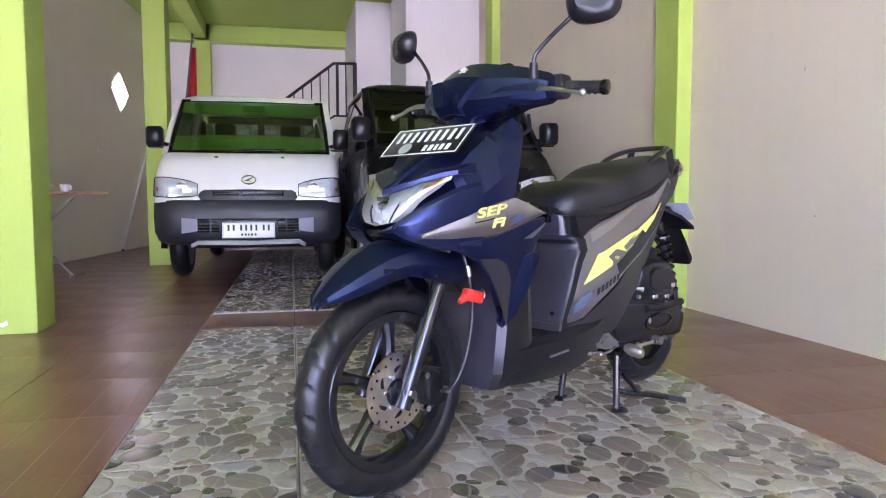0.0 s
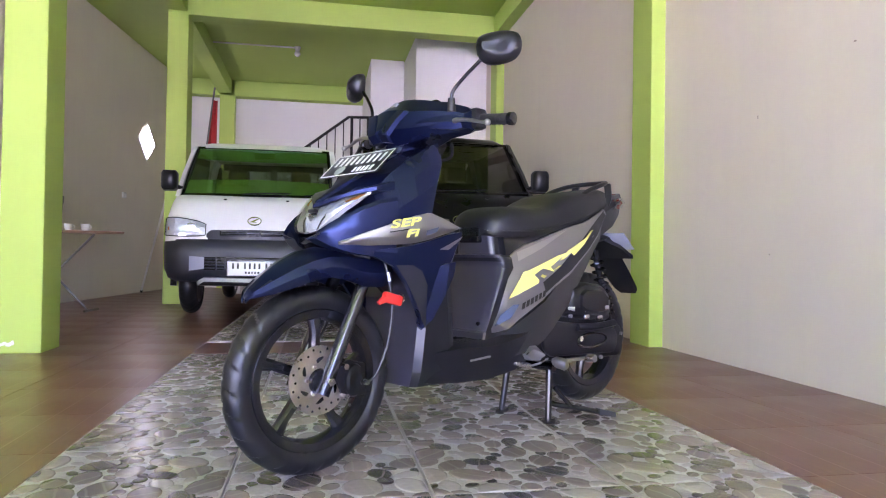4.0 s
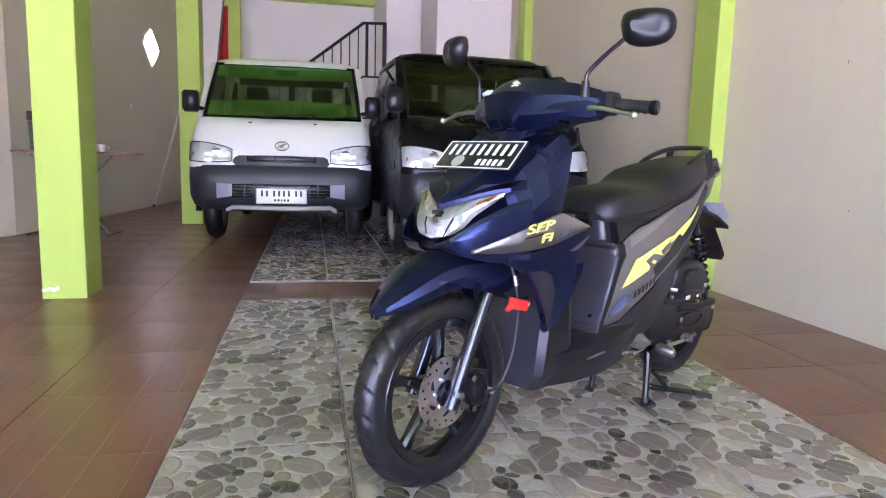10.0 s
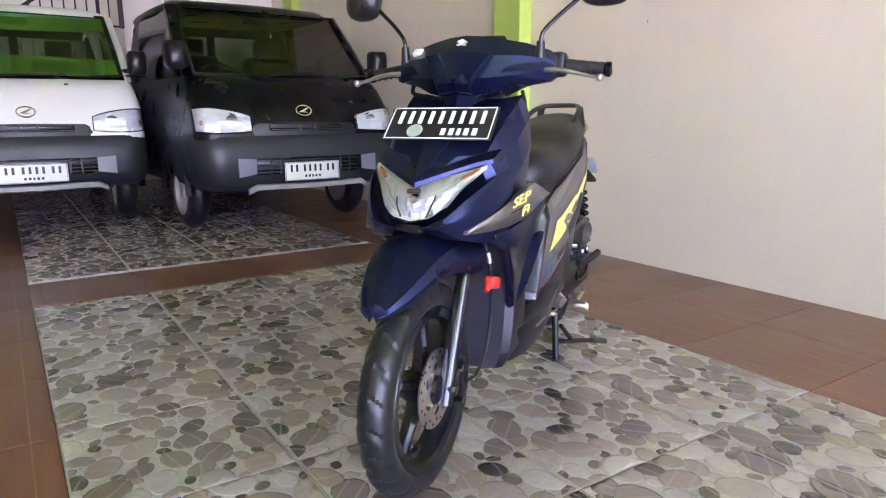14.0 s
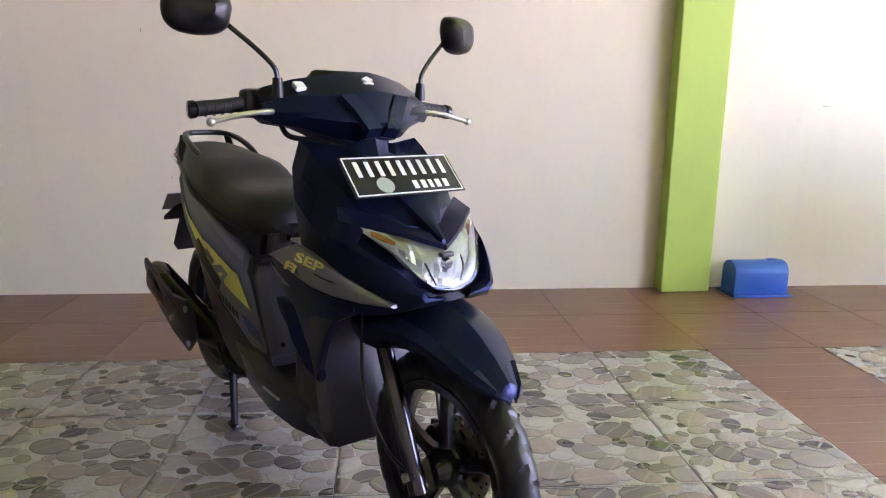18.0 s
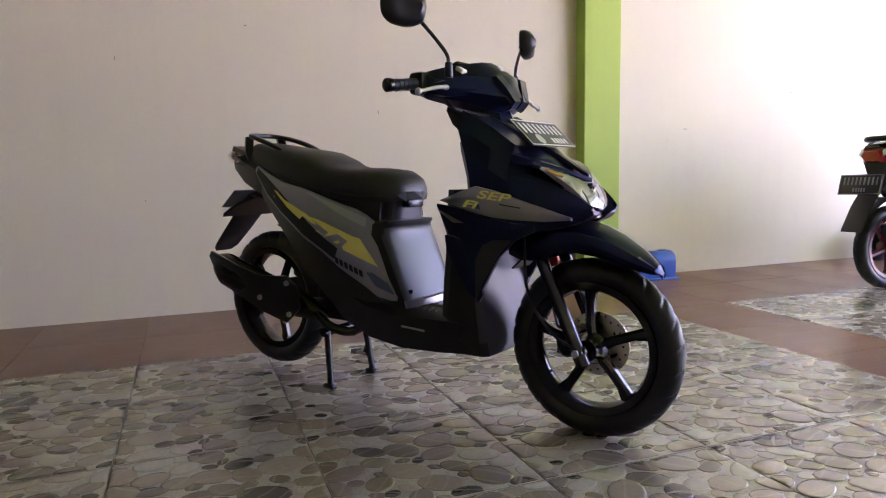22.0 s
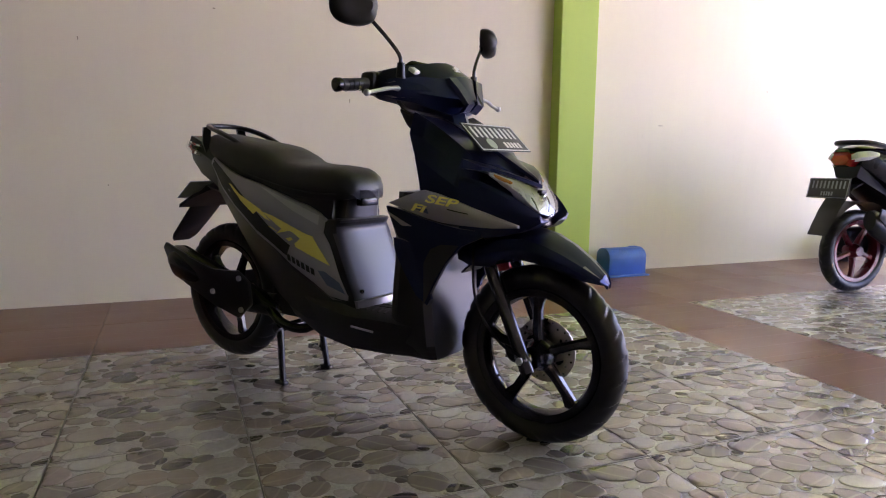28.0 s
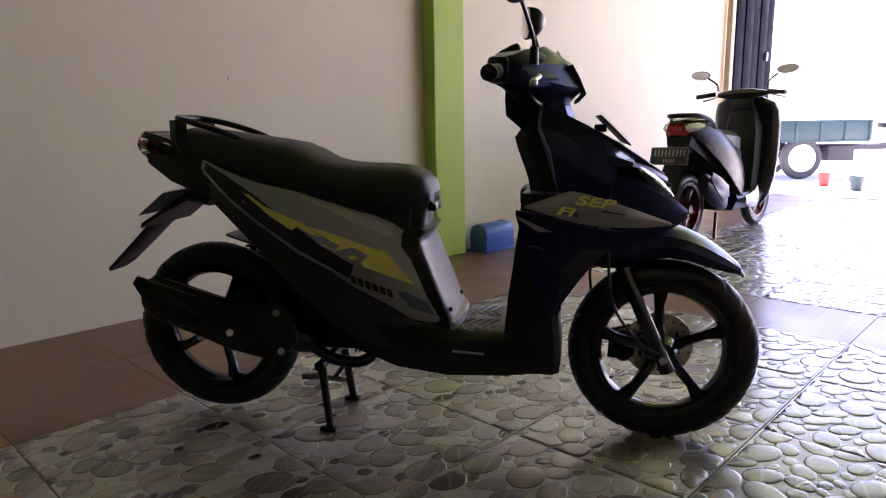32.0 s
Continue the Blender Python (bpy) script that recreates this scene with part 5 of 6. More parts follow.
def pickup(name, paint, label, at):
    V = thing(name, label, "pickup truck", at, "parked pickups")

    def ring(z, yf, hw, yb, r=0.16, n=5):
        """A rounded cab outline at one height."""
        pts = []
        for k in range(n + 1):
            t = math.pi / 2 * k / n
            pts.append((hw - r + r * math.sin(t), yf + r * 0.8 - r * 0.8 * math.cos(t), z))
        right = pts + [(hw, yb, z)]
        return [(-x, y, zz) for x, y, zz in right[::-1]] + right

    body = part("body", loft([ring(.40, .06, .80, 1.95), ring(.55, .02, .825, 1.95), ring(.70, .0, .832, 1.95), ring(.80, .02, .832, 1.95), ring(.92, .07, .828, 1.95), ring(1.05, .17, .812, 1.95), ring(1.13, .27, .795, 1.95)]), paint, V, "painted cab body", angle=40)
    part("bumper", loft([ring(.335, .05, .76, .55, .2), ring(.37, .0, .81, .62, .2), ring(.45, -.035, .835, .66, .2), ring(.60, -.035, .84, .68, .2), ring(.68, -.02, .84, .68, .2), ring(.715, .0, .836, .68, .2)]), "bumper", V, "dark grey plastic bumper", angle=35)
    part("chassis", box((0, 2.2, .36), (1.2, 3.6, .16), 0.02), "plastic", V)
    rf = part("roof", loft([[(x * s, y0 + (y1 - y0) * t + 0.0, z) for x, t in ((-.645, 1), (-.665, .5), (-.645, .1), (-.54, 0), (0, -.04), (.54, 0), (.645, .1), (.665, .5), (.645, 1))] for z, s, y0, y1 in ((1.655, 1.10, .76, 1.95), (1.685, 1.09, .79, 1.95), (1.715, 1.05, .85, 1.95), (1.74, .95, .98, 1.94), (1.75, .78, 1.12, 1.92))]), paint, V, "painted cab roof", angle=45)
    for s in (1, -1):
        part("windscreen_pillar", loft([[(s * x, y, z), (s * (x + .055), y + .05, z), (s * (x + .05), y + .12, z), (s * x, y + .05, z)] for x, y, z in ((.745, .27, 1.12), (.73, .48, 1.36), (.695, .77, 1.67))]), paint, V)
        part("rear_pillar", loft([[(s * x, 1.72, z), (s * (x + .04), 1.72, z), (s * (x + .04), 1.95, z), (s * x, 1.95, z)] for x, z in ((.765, 1.12), (.72, 1.4), (.65, 1.68))]), paint, V)
        part("side_window", loft([[(s * x, a, z), (s * x, b, z), (s * (x - .006), b, z), (s * (x - .006), a, z)] for x, a, b, z in ((.785, .40, 1.73, 1.12), (.75, .62, 1.73, 1.4), (.705, .86, 1.73, 1.67))]), "dark_pane" if paint == "van_black" else "pane", V, "side window").visible_shadow = False
        door = part("door_seam", loft([[(s * .834, y, .50), (s * .836, y, .50), (s * .832, y, 1.10), (s * .830, y, 1.10)] for y in (.46, .468)]), "plastic", V)
        part("door_handle", box((s * .842, 1.45, 1.0), (.02, .14, .03), 0.008), "plastic", V)
        # side mirror
        mr = part("side_mirror", loft([[(s * (.852 + a * .074 * k), .30 + d, 1.265 + b * .095 * k) for a, b in ((-1, -.8), (-1, .7), (-.7, 1), (.7, 1), (1, .7), (1, -.7), (.7, -1), (-.7, -1))] for k, d in ((.6, -.06), (.95, -.035), (1, 0), (1, .05))]), "plastic", V, "black side mirror", angle=40)
        part("mirror_arm", rod((s * .74, .36, 1.20), (s * .82, .33, 1.22), 0.018, seg=8), "plastic", mr)
        # headlamp
        def face_y(x, z, hw=.832, r=.16):
            y = next(a[1] + (b[1] - a[1]) * (z - a[0]) / (b[0] - a[0]) for a, b in zip(FRONT, FRONT[1:]) if z <= b[0])
            k = max(0.0, min(1.0, (x - (hw - r)) / r))
            return y + r * .8 * (1 - math.sqrt(1 - k * k))
        rng = random.Random(9)
        cols = ((.44, .750, .850), (.50, .742, .872), (.56, .740, .886), (.62, .738, .896), (.68, .738, .904), (.73, .740, .908), (.77, .742, .908), (.80, .745, .906), (.825, .75, .90))
        hl, ol = [], []
        for x, zb, zt in cols:
            zs = [zb + (zt - zb) * k / 6 for k in range(7)]
            hl.append([(s * x, face_y(x, z) - .006 + rng.uniform(-.009, .009), z) for z in zs])
            ol.append([(s * (x + .002), face_y(x, z) - .020, z) for z in zs])
        hm = part("headlamp", loft(hl, closed=False), "reflector", V, "clear wrap-round headlamp", angle=3)
        ln = part("headlamp_lens", loft(ol, closed=False), "lens", hm)
        ln.visible_shadow = False
        part("lamp_rim", tube([ol[0][0], ol[0][-1]] + [c[-1] for c in ol[1:]] + [c[0] for c in ol[:0:-1]], .004, seg=5, closed=True), "gloss_black", hm)
        bm = rod((s * .58, .022, .815), (s * .58, .045, .82), 0.048, 0.03, seg=18)
        part("lamp_bowl", bm, "chrome", hm)
        part("indicator_bulb", box((s * .775, .075, .80), (.05, .05, .06), 0.018), "amber", hm)
        part("fog_blank", loft([[(s * x, -.046, a), (s * x, -.046, b), (s * x, -.03, b), (s * x, -.03, a)] for x, a, b in ((.44, .455, .555), (.50, .445, .56), (.575, .435, .565))]), "fog_grey", V, "pale grey fog-lamp blank")
        for y in (.72, 3.25):
            w = part("wheel", turned([(0, .068), (.045, .070), (.055, .050), (.10, .046), (.128, .060), (.140, .078), (.170, .082), (.18, .075), (.155, -.075), (.18, -.075), (0, -.06)], 40, (s * .70, y, .285)), "skid_silver", V, "silver-grey steel wheel rim")
            for vtx in w.data.vertices:
                c = vtx.co - Vector((s * .70, y, .285))
                vtx.co = Vector((s * .70 + s * c.y, y + c.x, .285 + c.z))
            t = part("tyre", tyre_mesh((0, 0, 0), .285, .082, .13, 144, 18), "rubber", w, "black rubber tyre")
            for vtx in t.data.vertices:
                c = vtx.co.copy()
                vtx.co = Vector((s * .70 + c.y, y + c.x, .285 + c.z))
            part("wheel_arch", tube([(s * .80, y + .34 * math.cos(a), .285 + .34 * math.sin(a)) for a in (k * math.pi / 12 for k in range(13))], 0.03, seg=6), "plastic", V)
    # bonnet face: grille, seams, badge
    part("grille_surround", loft([[(x, y - .012, .715), (x, y - .014, .742), (x * .96, y - .006, t), (x * .96, y + .03, t), (x, y + .03, .715)] for x, y, t in ((-.46, .03, .770), (-.40, .010, .800), (0, .002, .806), (.40, .010, .800), (.46, .03, .770))]), "bumper", V, "dark grey moulding round the grille")
    gr = part("grille", box((0, -.006, .772), (.62, .02, .052), 0.01), "gloss_black", V, "black slotted grille")
    for k in (-1, 0, 1):
        part("grille_bar", box((0, -.018, .772 + .017 * k), (.60, .012, .006), 0.002), "bumper", gr)
    for x in (-.1, .1):
        part("grille_post", box((x * .6, -.019, .772), (.012, .014, .05), 0.002), "bumper", gr)
    lg = part("lower_grille", box((0, -.036, .50), (.90, .02, .115), 0.012), "gloss_black", V, "black lower grille")
    for k in range(4):
        part("grille_bar", box((0, -.047, .46 + .027 * k), (.88, .012, .008), 0.002), "bumper", lg)
    for x in (-.33, -.25, .25, .33):
        part("grille_post", box((x, -.048, .50), (.012, .014, .11), 0.002), "bumper", lg)
    part("skid_bar", loft([[(x, y - .052, z - .018), (x, y - .058, z + .014), (x, y - .03, z + .022), (x, y - .02, z - .018)] for x, y, z in ((-.50, .03, .325), (-.44, .0, .358), (0, .0, .352), (.44, .0, .358), (.50, .03, .325))]), "skid_silver", V, "silver skid bar")
    plate(V, Matrix.Translation((0.0, -.062, .458)) @ Matrix(((1, 0, 0), (0, 0, -1), (0, 1, 0))).to_4x4(), 0.43, 0.132, "plate_white", "plate_black", [1, 1, .45, 1, 1, 1, 1, .45, 1, 1], [1, 1, .8, 1, 1], "white number plate with black characters", lowh=0.14)
    bd = part("badge", tube([(.062 * math.cos(t), .046 + .015 * math.sin(t), .888 + .036 * math.sin(t)) for t in (k * math.pi / 14 for k in range(28))], 0.006, seg=6, closed=True), "chrome", V, "oval chrome badge")
    part("badge_stroke", slab([(-.045, .034, .878), (.02, .044, .908), (.045, .044, .908), (.0, .036, .884), (.035, .034, .872)], (0, .012, 0)), "chrome", bd)
    for x in (-.30, .30):
        part("washer_jet", box((x, .20, 1.09), (.03, .03, .012), 0.004), "plastic", V)
    # windscreen with its black border

    def scr(x, f, out=0.0):
        y, z = .275 + .50 * f, 1.125 + .545 * f
        bow = .05 * (1 - x * x)
        hw = .76 + (.705 - .76) * f
        return (x * hw, y - bow + .04 - out * .7, z + out * .7)
    xs = [-1, -.8, -.6, -.4, -.2, 0, .2, .4, .6, .8, 1]
    ws = part("windscreen", loft([[scr(x, f) for x in xs] for f in (0.0, .25, .5, .75, 1.0)], closed=False), "pane" if paint == "van_white" else "dark_screen", V, "windscreen glass")
    ws.visible_shadow = False
    if paint == "van_white":
        # two wavy bands laid on the glass as painted green reflections
        for f0, f1, wave in ((.05, .30, .03), (.74, .95, -.05)):
            lo = [scr(x * .94, f0 + (wave * (1 - x * x) if f0 > .5 else 0), .003) for x in xs]
            hi = [scr(x * .94, f1 + (wave * (1 - x * x) if f0 < .5 else 0), .003) for x in xs]
            part("sun_film", loft([lo, hi], closed=False), "film_pane", ws, "band of green reflection painted onto the windscreen").visible_shadow = False
    for f0, f1 in ((0.0, .05), (.95, 1.0)):
        part("screen_border", loft([[scr(x, f, .004) for x in xs] for f in (f0, f1)], closed=False), "gloss_black", ws)
    for s in (1, -1):
        part("screen_border", loft([[scr(s * x, f, .004) for x in (.94, 1.0)] for f in (0, .25, .5, .75, 1)], closed=False), "gloss_black", ws)
    for x in (-.15, .45):
        part("wiper", tube([scr(x / .75, .02, .02), scr(x / .75 + .25, .045, .02), scr(x / .75 + .62, .06, .018)], 0.008, seg=6), "plastic", V, "black wiper")
    # cabin
    part("dashboard", loft([[(-.72, y, z), (.72, y, z), (.72, y + .02, z - .2), (-.72, y + .02, z - .2)] for y, z in ((.33, 1.12), (.55, 1.15), (.68, 1.10))]), "plastic", V)
    if paint == "van_black":
        for x, w in ((-.60, .07), (-.36, .27)):
            part("paper", box((x, .40, 1.150), (w, .09, .003)), "ceramic", V, "white paper on the dashboard")
    for x in (-.36, .36):
        se = part("cabin_seat", box((x, 1.42, 1.02), (.48, .16, .68), 0.06, 3), "interior", V, "grey cabin seat")
        part("headrest", box((x, 1.45, 1.44), (.24, .10, .17), 0.04, 3), "interior", se)
    part("steering_wheel", tube([(-.36 + .18 * math.cos(t), .78 + .09 * math.sin(t), 1.12 + .14 * math.sin(t)) for t in (k * math.pi / 12 for k in range(24))], 0.014, seg=6, closed=True), "plastic", V)
    part("cab_back", loft([[(x, 1.90, 1.10), (x, 1.95, 1.10), (x, 1.95, 1.28), (x, 1.90, 1.28)] for x in (-.77, .77)]), "interior", V)
    part("cab_back_top", loft([[(x, 1.90, 1.58), (x, 1.95, 1.58), (x, 1.95, 1.68), (x, 1.90, 1.68)] for x in (-.62, .62)]), "interior", V)
    for x in (-.68, 0, .68):
        part("back_post", box((x, 1.92, 1.43), (.08, .04, .36), 0.008), "interior", V)
    rwn = part("rear_window", box((0, 1.93, 1.43), (1.36, .006, .30)), "pane", V)
    rwn.visible_shadow = False
    part("inner_mirror", box((0, .82, 1.60), (.22, .03, .06), 0.012), "plastic", V)
    # load bed
    bed = part("load_bed", box((0, 3.05, .62), (1.60, 2.1, .06), 0.01), paint, V, "load bed")
    for s in (1, -1):
        part("drop_side", box((s * .80, 3.05, .80), (.035, 2.1, .34), 0.008), paint, bed)
    part("headboard", box((0, 2.02, .90), (1.6, .04, .52), 0.008), paint, bed)
    part("tailgate", box((0, 4.09, .80), (1.6, .035, .34), 0.008), paint, bed)
    for ob in V.children_recursive:
        if not ob.name.startswith(("number_plate", "border", "character_bar", "wheel", "tyre")):
            ob.data.transform(Matrix.Diagonal((0.94, 1.06, 1, 1)))
        elif ob.name.startswith(("wheel", "tyre")):
            ob.data.transform(Matrix.Translation((-0.04 if ob.data.vertices[0].co.x > 0 else 0.04, 0, 0)))
    return V


M["dark_screen"] = glass_mat("dark_windscreen", (0.4, 0.45, 0.42), 1.7)
M["fog_grey"] = surf("pale_grey_plastic", (0.20, 0.20, 0.25), 0.5, var=0.08)
M["skid_silver"] = surf("silver_painted_plastic", (0.42, 0.42, 0.42), 0.4, 0.3, var=0.12)
pickup("white_pickup", "van_white", "white small cab-over pickup with a dark grey bumper, parked nose out", pose(-0.86, 6.04, 0, 0, 0, -1))
pickup("black_pickup", "van_black", "glossy black small cab-over pickup parked close to the cream wall", pose(0.85, 5.1, 0, 0, 0, 3))

# ---- other things in the showroom ----
M["box_green"] = surf("dark_green_grey_plastic", (0.035, 0.045, 0.04), 0.5, var=0.15)
M["box_dark"] = surf("near_black_plastic", (0.012, 0.013, 0.013), 0.45, var=0.15)
M["wall_board"] = surf("pale_timber", (0.46, 0.38, 0.29), 0.6, var=0.2)
M["rust"] = surf("old_steel", (0.2, 0.19, 0.18), 0.5, 0.6, var=0.3)
# stair rail
sr = thing("stair_railing", "black iron stair railing climbing to the landing", "railing", pose(0.237, 10.16, 0.05))
part("handrail", tube([(-1.35, 0, 1.72), (-.72, 0, 2.20), (-.10, 0, 2.68), (.215, 0, 2.69)], 0.022, seg=8), "rail", sr)
part("lower_rail", tube([(-1.35, 0, .98), (-.72, 0, 1.46), (-.10, 0, 1.92), (.215, 0, 1.92)], 0.014, seg=8), "rail", sr)
for k in range(13):
    x = -1.30 + 0.125 * k
    z = 1.92 if x > -.10 else 1.92 + (x + .10) * 0.762
    part("baluster", rod((x, 0, z), (x, 0, z + .765), 0.022 if k in (9, 10) and abs(x + .1) < .07 or k == 12 else 0.009, seg=8), "rail", sr)
part("rail_post", box((.215, 0, 2.30), (.045, .045, .80), 0.004), "rail", sr)
bm = bmesh.new()
for k in range(11):
    x = -1.51 + .165 * k
    box((x, 10.95, (.17 * (k + 1)) / 2), (.16, 1.4, .17 * (k + 1)), bm=bm)
tagged(part("stairs", bm, "white_wall", smooth=False), "white painted concrete stair behind the pickups", "stairs", kind="structure")

# diamond glass block in the side wall
gb = thing("wall_light_opening", "small diamond-shaped opening in the side wall, glaring with daylight", "opening", Matrix.Translation((-2.892, 10.6, 2.275)) @ Matrix.Rotation(radians(-6.64), 4, "Z"))
part("bright_pane", slab([(0.012, -.30, .02), (0.012, -.16, .15), (0.012, .0, .25), (0.012, .16, .12), (0.012, .30, .0), (0.012, .16, -.14), (0.012, 0, -.25), (0.012, -.16, -.12)], (.01, 0, 0)), "daylight", gb)
part("reveal", tube([(0.014, y, z) for y, z in ((-.33, .02), (0, .28), (.33, 0), (0, -.28))], 0.012, seg=6, closed=True), "white_wall", gb)

# ironing board with cups and a dark box on it
tb = thing("ironing_board", "long worn wooden ironing board on crossed metal legs", "ironing board", pose(-2.84, 6.99, 0, 0, 0, -6))
top = [(-.65, -.15), (-.66, .0), (-.65, .15), (.25, .15), (.45, .12), (.60, .06), (.655, 0), (.60, -.06), (.45, -.12), (.25, -.15)]
board = part("board", slab([(x, y, .772) for x, y in top], (0, 0, .022), bevel=0.004), "wood", tb, "worn brown wooden board")
part("edge_band", tube([(x, y, .785) for x, y in top], 0.008, seg=6, closed=True), "wood", board)
for s in (1, -1):
    lg = part("leg", tube([(.34 * s, .07 * s, .76), (0, .07 * s, .40), (-.36 * s, .07 * s, .014)], 0.011, seg=8), "rust", tb)
    part("foot_bar", rod((-.36 * s, -.15, .012), (-.36 * s, .15, .012), 0.012, seg=8), "rust", lg)
part("pivot", rod((0, -.09, .40), (0, .09, .40), 0.008, seg=8), "rust", tb)

bx2 = thing("storage_box", "dark grey-green plastic storage box on the ironing board", "box", pose(-2.99, 7.0, .794))
part("body", loft([[(x * f, y * f, z) for x, y in ((-.17, -.12), (.17, -.12), (.17, .12), (-.17, .12))] for z, f in ((0, .95), (.27, 1.0))]), "box_green", bx2, smooth=False)
part("lid", box((0, 0, .315), (.36, .26, .085), 0.012), "box_dark", bx2, "near-black lid")
part("label", box((.015, -.1215, .13), (.06, .004, .055), 0.001), "ceramic", bx2, "small white label")

lp = thing("leaning_pole", "thin white pole leaning from the side wall to the pillar", "pole", pose(-2.88, 10.45, 0))
part("shaft", rod((0, 0, .008), (.86, -2.22, 1.50), 0.014, seg=10), "white_wall", lp)
part("tip", rod((0, 0, .0), (.02, -.05, .04), 0.019, 0.016, seg=10), "plastic", lp)


def cup(x, y):
    c = thing("cup", "small white ceramic cup on the board", "cup", pose(x, y, .794), "cups")
    bm = bmesh.new()
    loft([[(r * math.cos(t), r * math.sin(t), z) for t in (k * math.pi / 10 for k in range(20))] for r, z in ((.028, 0), (.036, .02), (.042, .055), (.044, .07), (.040, .07), (.034, .03), (.02, .012))], bm=bm)
    part("bowl", bm, "ceramic", c)
    part("handle", tube([(.038 + .018 * math.sin(t), 0, .04 + .018 * math.cos(t)) for t in (k * math.pi / 6 for k in range(7))], 0.004, seg=6), "ceramic", c)


cup(-2.565, 6.99)
cup(-2.72, 7.0)

# flag on a pole
fl = thing("flag", "red and white cloth flag on a slanting pole", "flag", pose(-1.79, 8.9, -0.19))
part("pole", rod((-.172, 0, .19), (.14, 0, 2.95), 0.012, seg=8), "rust", fl)
for nm, mt, z0, z1 in (("red_cloth", "flag_red", 2.02, 2.78), ("white_cloth", "flag_white", 1.45, 2.02)):
    rings = []
    for k in range(7):
        z = z0 + (z1 - z0) * k / 6
        f = (z - 1.4) / 1.4
        rings.append([(-.16 + .3 * (z - .3) / 2.65 + (a - .0) * (.20 - .14 * f), .02 * math.sin(a * 9 + z * 3), z - a * .12 * (1 - f)) for a in (0, .2, .4, .6, .8, 1.0)])
    ob = part(nm, loft(rings, closed=False), mt, fl)
    softened(ob, 0, 0.004)

# ceiling bulb on a cable
bl = thing("ceiling_bulb", "unlit white bulb in a ceiling holder", "lamp", pose(-.64, 9.85, CEIL))
part("holder", rod((0, 0, 0), (0, 0, -.06), 0.05, 0.03, seg=16), "ceramic", bl)
bm = bmesh.new()
bmesh.ops.create_uvsphere(bm, u_segments=16, v_segments=10, radius=0.045)
bmesh.ops.translate(bm, vec=(0, 0, -.10), verts=bm.verts)
part("bulb", bm, "ceramic", bl)
tagged(part("conduit", tube([(-1.83, 9.85, CEIL - .012), (-.67, 9.85, CEIL - .012)], 0.012, seg=6), "white_wall"), "white cable conduit on the ceiling", "conduit")
sw = thing("wall_socket", "cream double wall socket", "socket", Matrix.Translation((-2.985, 9.82, 1.395)) @ Matrix.Rotation(radians(-6.64), 4, "Z"))
part("face_plate", box((0.01, 0, 0), (.012, .14, .08), 0.004), "ceramic", sw)
for y in (-.035, .035):
    part("rocker", box((.018, y, 0), (.008, .045, .05), 0.002), "white_wall", sw)

# blue box at the pillar's foot
bx = thing("blue_floor_box", "blue sheet-metal box with rounded top beside the pillar", "box", pose(1.86, -.235, 0, 0, 0, 0))
arc = [(-.075, .0), (-.075, .13)] + [(-.075 + .075 * (1 - math.cos(t)), .13 + .06 * math.sin(t)) for t in (k * math.pi / 8 for k in range(1, 8))] + [(.075, .13), (.075, 0)]
part("shell", slab([(x, -.15, z) for x, z in arc], (0, .30, 0), bevel=0.004), "blue_plastic", bx)
part("base_flange", box((0, 0, .006), (.20, .33, .012), 0.003), "blue_plastic", bx)
part("top_handle", box((0, -.09, .185), (.03, .06, .02), 0.006), "blue_plastic", bx)

# steel shutter leaves folded at the opening
sh = thing("folding_shutter", "dark blue steel shutter folded back at the opening", "shutter", pose(1.93, FRONT_Y - .52, 0))
for k in range(5):
    part("leaf", box((0.0 if k % 2 else .012, -.60 + .24 * k, 1.74), (.07, .238, 3.44), 0.006), "shutter", sh)
part("jamb_board", box((.02, .53, 1.74), (.06, .10, 3.44), 0.004), "wall_board", sh, "pale timber jamb board")
part("latch", box((-.05, -.45, 1.62), (.03, .05, .10), 0.006), "alloy", sh)

# small scuffs and nail holes on the long wall
for k, (y, z, h, w) in enumerate(((1.62, 1.10, .035, .006), (2.35, 1.55, .012, .02), (-.62, 1.02, .008, .05), (-1.6, 1.30, .02, .008), (3.0, 1.35, .03, .006), (2.9, .62, .012, .008))):
    tagged(part("wall_scuff", box((WALL_X - .001, y, z), (.003, w * .7, h * .6), .0008), "scuff"), "small brown scuff on the cream wall", "scuff", "wall scuffs")
# dark bundle by the wall
bn = thing("cloth_bundle", "dark cloth bundle with a red rag against the wall", "bundle", pose(1.82, -2.35, 0))
bm = bmesh.new()
bmesh.ops.create_icosphere(bm, subdivisions=3, radius=.13)
for vv in bm.verts:
    d = noise.noise(vv.co * 9) * .05
    vv.co = Vector((vv.co.x * .8, vv.co.y * 1.1, vv.co.z * 1.15)) * (1 + d * 4)
    vv.co.z = max(vv.co.z + .13, 0.002)
part("bundle_body", bm, "rubber", bn)
part("rag", box((-.08, .02, .20), (.08, .10, .04), .018, 3), "flag_red", bn)

